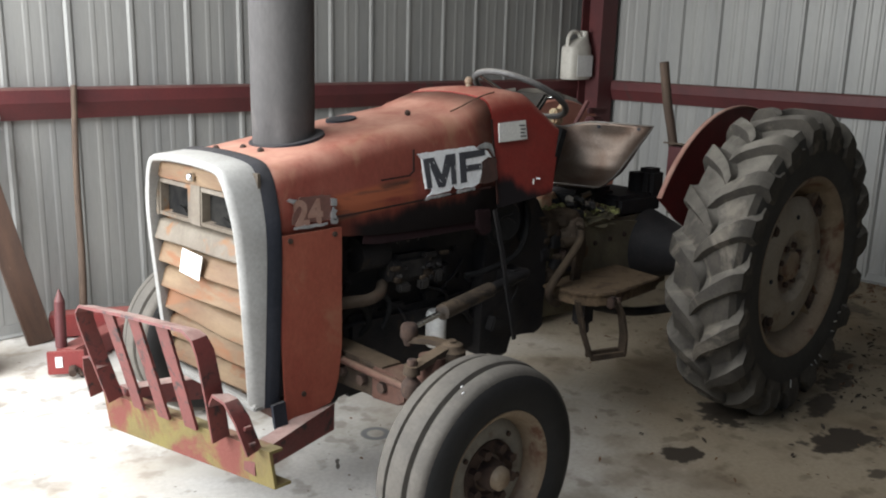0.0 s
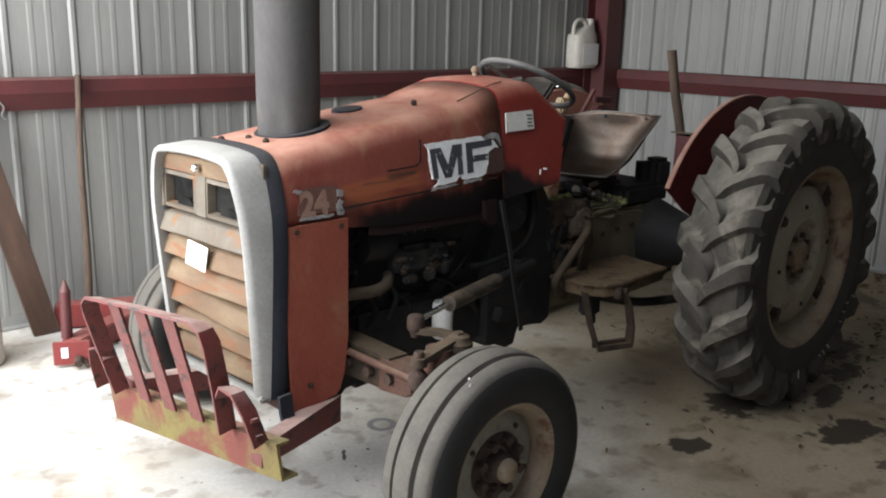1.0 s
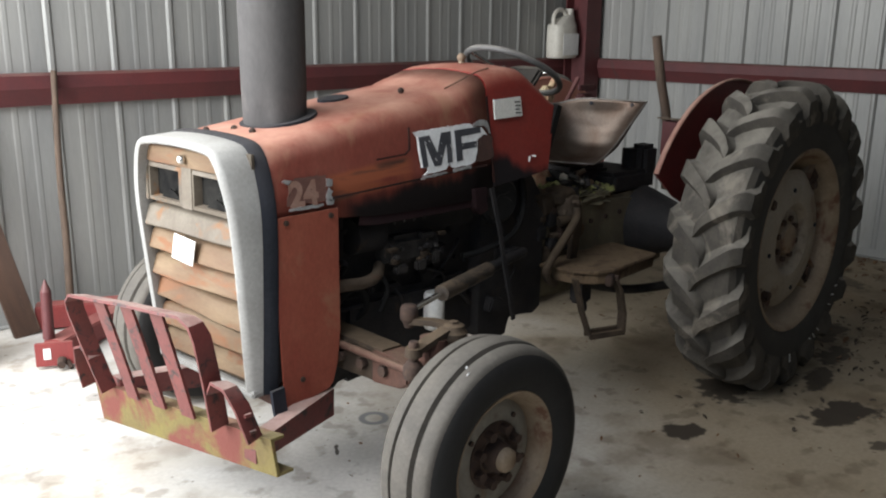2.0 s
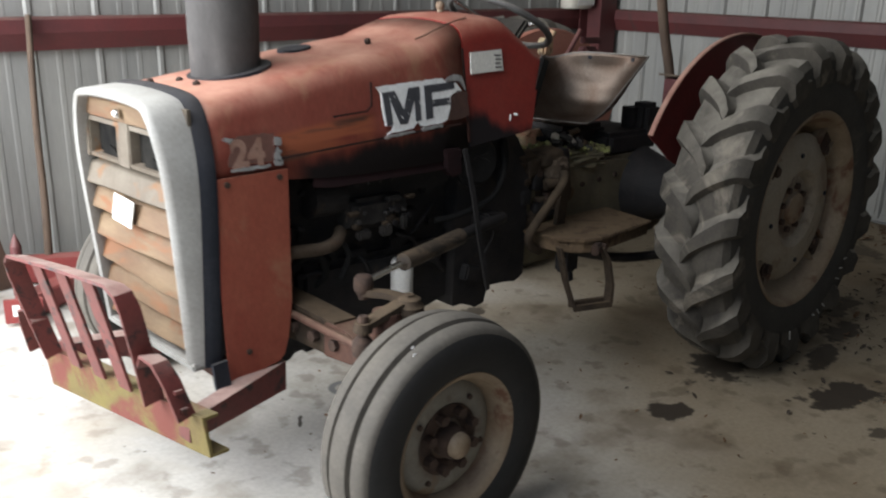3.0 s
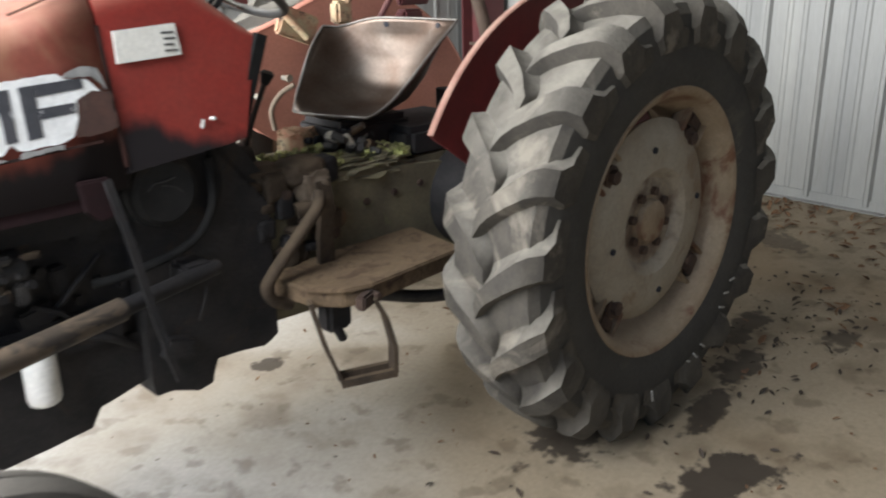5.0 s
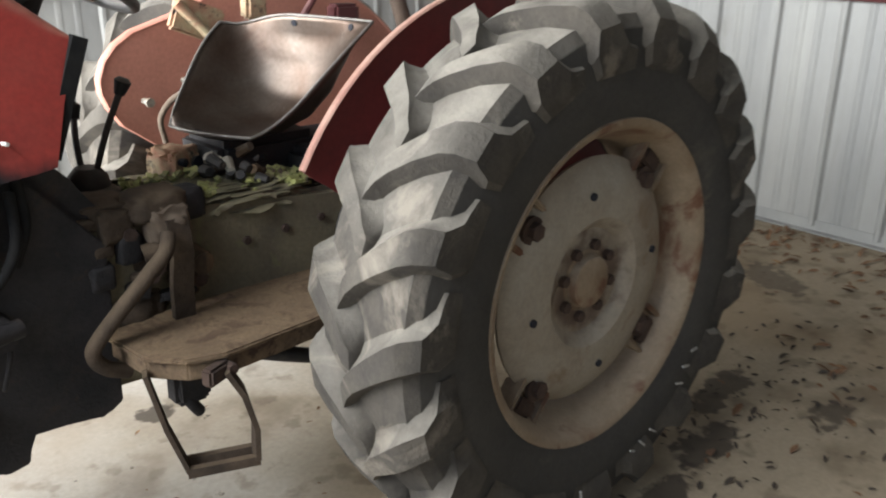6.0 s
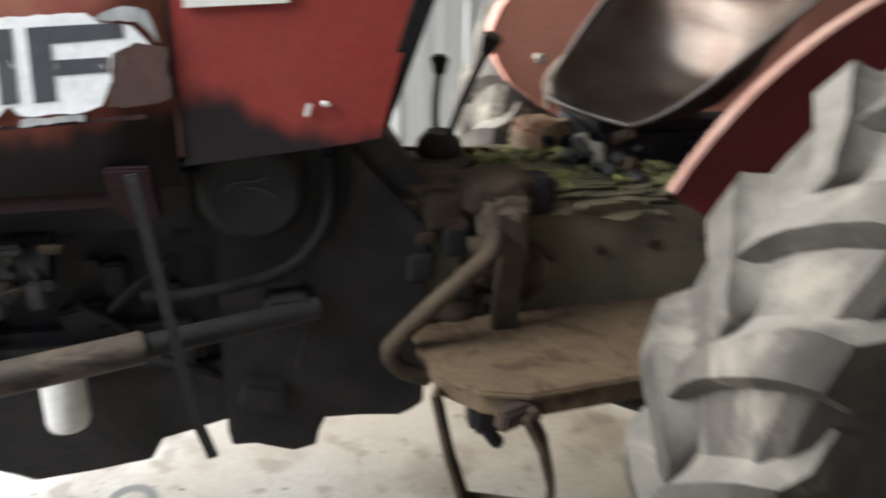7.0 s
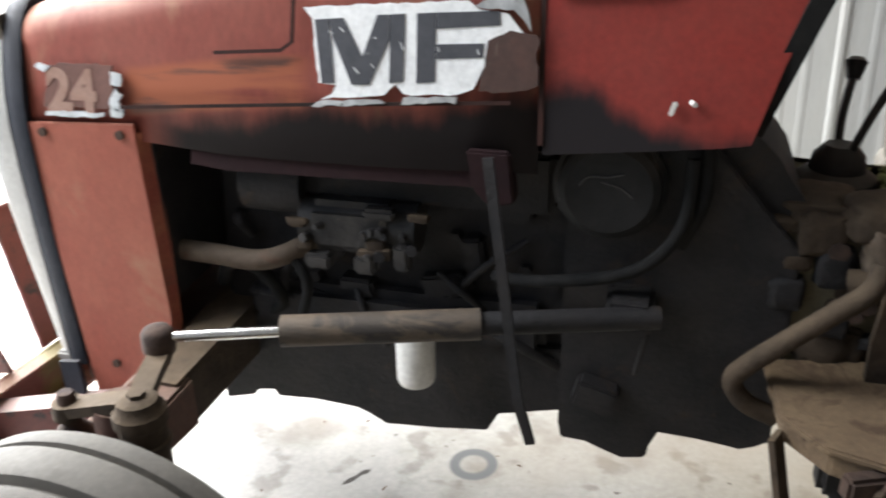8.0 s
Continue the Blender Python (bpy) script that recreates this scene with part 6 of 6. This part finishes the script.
rod(bm, (-1.95, -0.008, 1.19), (-1.957, -0.008, 1.2290), 0.126, 0.122, 40)
part("pipe_hole", bm, black_band, tractor, "dark round hole in the bonnet", smooth=40)
bm = B()
rod(bm, (-1.69, 0.05, 1.24), (-1.695, 0.05, 1.2745), 0.055, 0.053, 28)
part("filler_hole", bm, black_band, tractor, smooth=40)
for x, y in ((-2.15, 0.10), (-2.10, 0.02), (-2.10, -0.08), (-1.52, -0.10)):
    bm = B()
    bmesh.ops.create_icosphere(bm, subdivisions=2, radius=0.011, matrix=Matrix.Translation((x, y, 1.194 + (x + 2.15) * 0.165)))
    part("bolt", bm, rust_bolt, tractor, smooth=60)

# ---- loose things in the shed ----
def leaning(name, a, b, r1, r2, material, label, category):
    """A round handle from a to b; its origin lies at the foot."""
    t = thing(name, label, category, at=a)
    bm = B()
    d = Vector(b) - Vector(a)
    side = Vector((0.006, 0.004, 0))
    pipe(bm, [(0, 0, 0), d * 0.3 + side, d * 0.62 - side, d], lambda f: r1 + (r2 - r1) * f, 12, 6)
    part("shaft", bm, material, t, smooth=60)
    return t


leaning("wooden_pole", (-1.88, 2.03, 0.0), (-1.80, 2.14, 1.28), 0.021, 0.015, wood_dark, "thin weathered wooden pole leaning on the girt", "pole")

plank = thing("plank", "old brown varnished board leaning against the wall", "plank", at=(-2.10, 2.02, 0))
bm = B()
box(bm, (0, 0, 0.78), (0.125, 0.03, 1.56), 0.003)
part("board", bm, board_brown, plank, at=pose(0, 0, 0, -6.0, -11.5, 0))

hitch = thing("hay_spear", "bright red steel hay spear frame lying on the floor", "hay spear", at=(-2.17, 1.58, 0))


def beam(name, a, b, w, h, parent, material):
    a, b = Vector(a), Vector(b)
    bm = B()
    d = b - a
    box(bm, (0, 0, 0), (d.length, w, h), 0.006)
    return part(name, bm, material, parent, at=Matrix.Translation((a + b) / 2) @ Matrix.Rotation(math.atan2(d.y, d.x), 4, "Z"))


beam("cross_beam", (0.02, -0.02, 0.06), (0.52, 0.30, 0.06), 0.10, 0.10, hitch, frame_red)
beam("rear_beam", (0.14, 0.50, 0.07), (0.53, 0.31, 0.07), 0.10, 0.12, hitch, frame_red)
bm = B()
box(bm, (0, 0, 0.07), (0.16, 0.02, 0.11), 0.003)
plate = part("end_plate", bm, frame_red, hitch, at=pose(0.0, -0.085, 0, 0, 0, -28))
bm = B()
box(bm, (-0.03, -0.012, 0.075), (0.03, 0.003, 0.05))
part("maker_label", bm, label_white, plate)
bm = B()
rod(bm, (0.03, -0.012, 0.04), (0.03, -0.05, 0.03), 0.022, 0.018, 10)
rod(bm, (0.05, -0.012, 0.035), (0.07, -0.04, 0.012), 0.012, 0.009, 8)
part("bolt", bm, rust_bolt, plate)
bm = B()
rod(bm, (0.02, 0.02, 0.11), (0.03, 0.03, 0.33), 0.026, 0.024, 14)
rod(bm, (0.03, 0.03, 0.33), (0.032, 0.032, 0.385), 0.024, 0.003, 14)
part("spike", bm, oxide, hitch, "dark red pointed steel spike", smooth=40)

bucket = thing("plastic_jar", "dusty white plastic jar with a blue lid", "jar", at=(-2.50, 1.80, 0))
bm = B()
rings = [ring_of(bm, [(r * math.cos(math.tau * k / 28), r * math.sin(math.tau * k / 28), z) for k in range(28)]) for r, z in ((0.11, 0.0), (0.125, 0.012), (0.125, 0.30), (0.115, 0.335), (0.10, 0.35))]
skin(bm, rings)
part("body", bm, jug_plastic, bucket, smooth=40)
bm = B()
rings = [ring_of(bm, [(r * math.cos(math.tau * k / 28), r * math.sin(math.tau * k / 28), z) for k in range(28)]) for r, z in ((0.106, 0.345), (0.108, 0.385), (0.10, 0.392))]
skin(bm, rings)
part("lid", bm, lid_blue, bucket, "blue screw lid", smooth=40)

# jug on the girt beside the column
jug = thing("jug", "dusty white plastic jug with white label, standing on the girt", "jug", at=(2.285, 2.13, 1.268))
jug.scale = (1.0, 1.0, 1.0)
bm = B()
rings = []
for z, w, d, off in ((0.0, 0.13, 0.07, 0), (0.012, 0.14, 0.078, 0), (0.21, 0.14, 0.078, 0), (0.26, 0.135, 0.074, 0), (0.30, 0.09, 0.055, 0.03), (0.33, 0.05, 0.04, 0.07), (0.345, 0.032, 0.032, 0.085), (0.365, 0.032, 0.032, 0.085)):
    rings.append(ring_of(bm, [(off + w * math.copysign(abs(math.cos(a)) ** 0.55, math.cos(a)), d * math.copysign(abs(math.sin(a)) ** 0.55, math.sin(a)), z) for a in [math.tau * k / 28 for k in range(28)]]))
skin(bm, rings)
part("body", bm, jug_plastic, jug, smooth=50)
bm = B()
pipe(bm, [(0.05, 0, 0.325), (0.0, 0, 0.375), (-0.07, 0, 0.375), (-0.115, 0, 0.33), (-0.118, 0, 0.25)], 0.017, 10)
part("handle", bm, jug_plastic, jug, smooth=60)
bm = B()
rod(bm, (0.085, 0, 0.36), (0.085, 0, 0.39), 0.036, 0.034, 20)
part("cap", bm, jug_plastic, jug, smooth=40)
bm = B()
box(bm, (0.02, -0.0795, 0.11), (0.20, 0.003, 0.17), 0.001)
part("label_sheet", bm, label_white, jug, "plain white label")

bm = B()
pipe(bm, [(0, 0, 0), (0.01, 0.005, -0.04), (-0.012, 0, -0.08), (0.012, 0, -0.12), (0, 0, -0.16), (0.02, 0, -0.18)], 0.004, 6)
pipe(bm, [(0.0, 0.0, 0.0), (-0.02, 0, -0.03), (-0.005, 0, -0.07), (0.02, 0, -0.05)], 0.004, 6)
tagged(part("wire", bm, wall_metal, None, at=Matrix.Translation((-2.165, 2.175, 1.25))), "twisted pale wire hanging from the girt", "wire")

# leaf litter and crumbs swept along the wall
def litter(name, count, label, seed, place, size, material):
    rnd = random.Random(seed)
    bm = B()
    for _ in range(count):
        x, y = place(rnd)
        s = rnd.uniform(*size)
        m = Matrix.Translation((x, y, 0.006 + s * 0.12)) @ Euler((rnd.uniform(-0.5, 0.5), rnd.uniform(-0.5, 0.5), rnd.uniform(0, 6.28))).to_matrix().to_4x4()
        ps = [(-s, 0, 0), (-s * 0.3, -s * 0.38, s * 0.15), (s * 0.4, -s * 0.32, s * 0.2), (s, 0, s * 0.05), (s * 0.4, s * 0.32, s * 0.22), (-s * 0.3, s * 0.38, s * 0.12)]
        vs = [bm.verts.new(m @ Vector(p)) for p in ps]
        bm.faces.new((vs[0], vs[1], vs[2], vs[3]))
        bm.faces.new((vs[0], vs[3], vs[4], vs[5]))
    return tagged(part(name, bm, material, None), label, "debris", kind="stuff")


litter("leaf_litter", 420, "dry brown leaves drifted along the wall base", 8, lambda r: (XW - 0.08 - abs(r.gauss(0, 0.28)), r.uniform(-1.6, 1.8)), (0.012, 0.035), leaf_brown)
litter("leaf_litter", 260, "dry leaf crumbs and dirt scattered on the floor", 9, lambda r: (r.uniform(-2.2, 2.3), r.gauss(-0.5, 0.8)), (0.004, 0.014), leaf_brown)
litter("dirt_clods", 240, "dark dirt clods and leaves behind the rear wheel", 10, lambda r: (r.gauss(0.85, 0.5), r.gauss(-0.85, 0.22)), (0.004, 0.022), copper_dirt)
litter("leaf_litter", 70, "dry brown leaves lying about the floor", 12, lambda r: (r.uniform(0.2, 2.4), r.gauss(-0.6, 0.6)), (0.015, 0.04), leaf_brown)
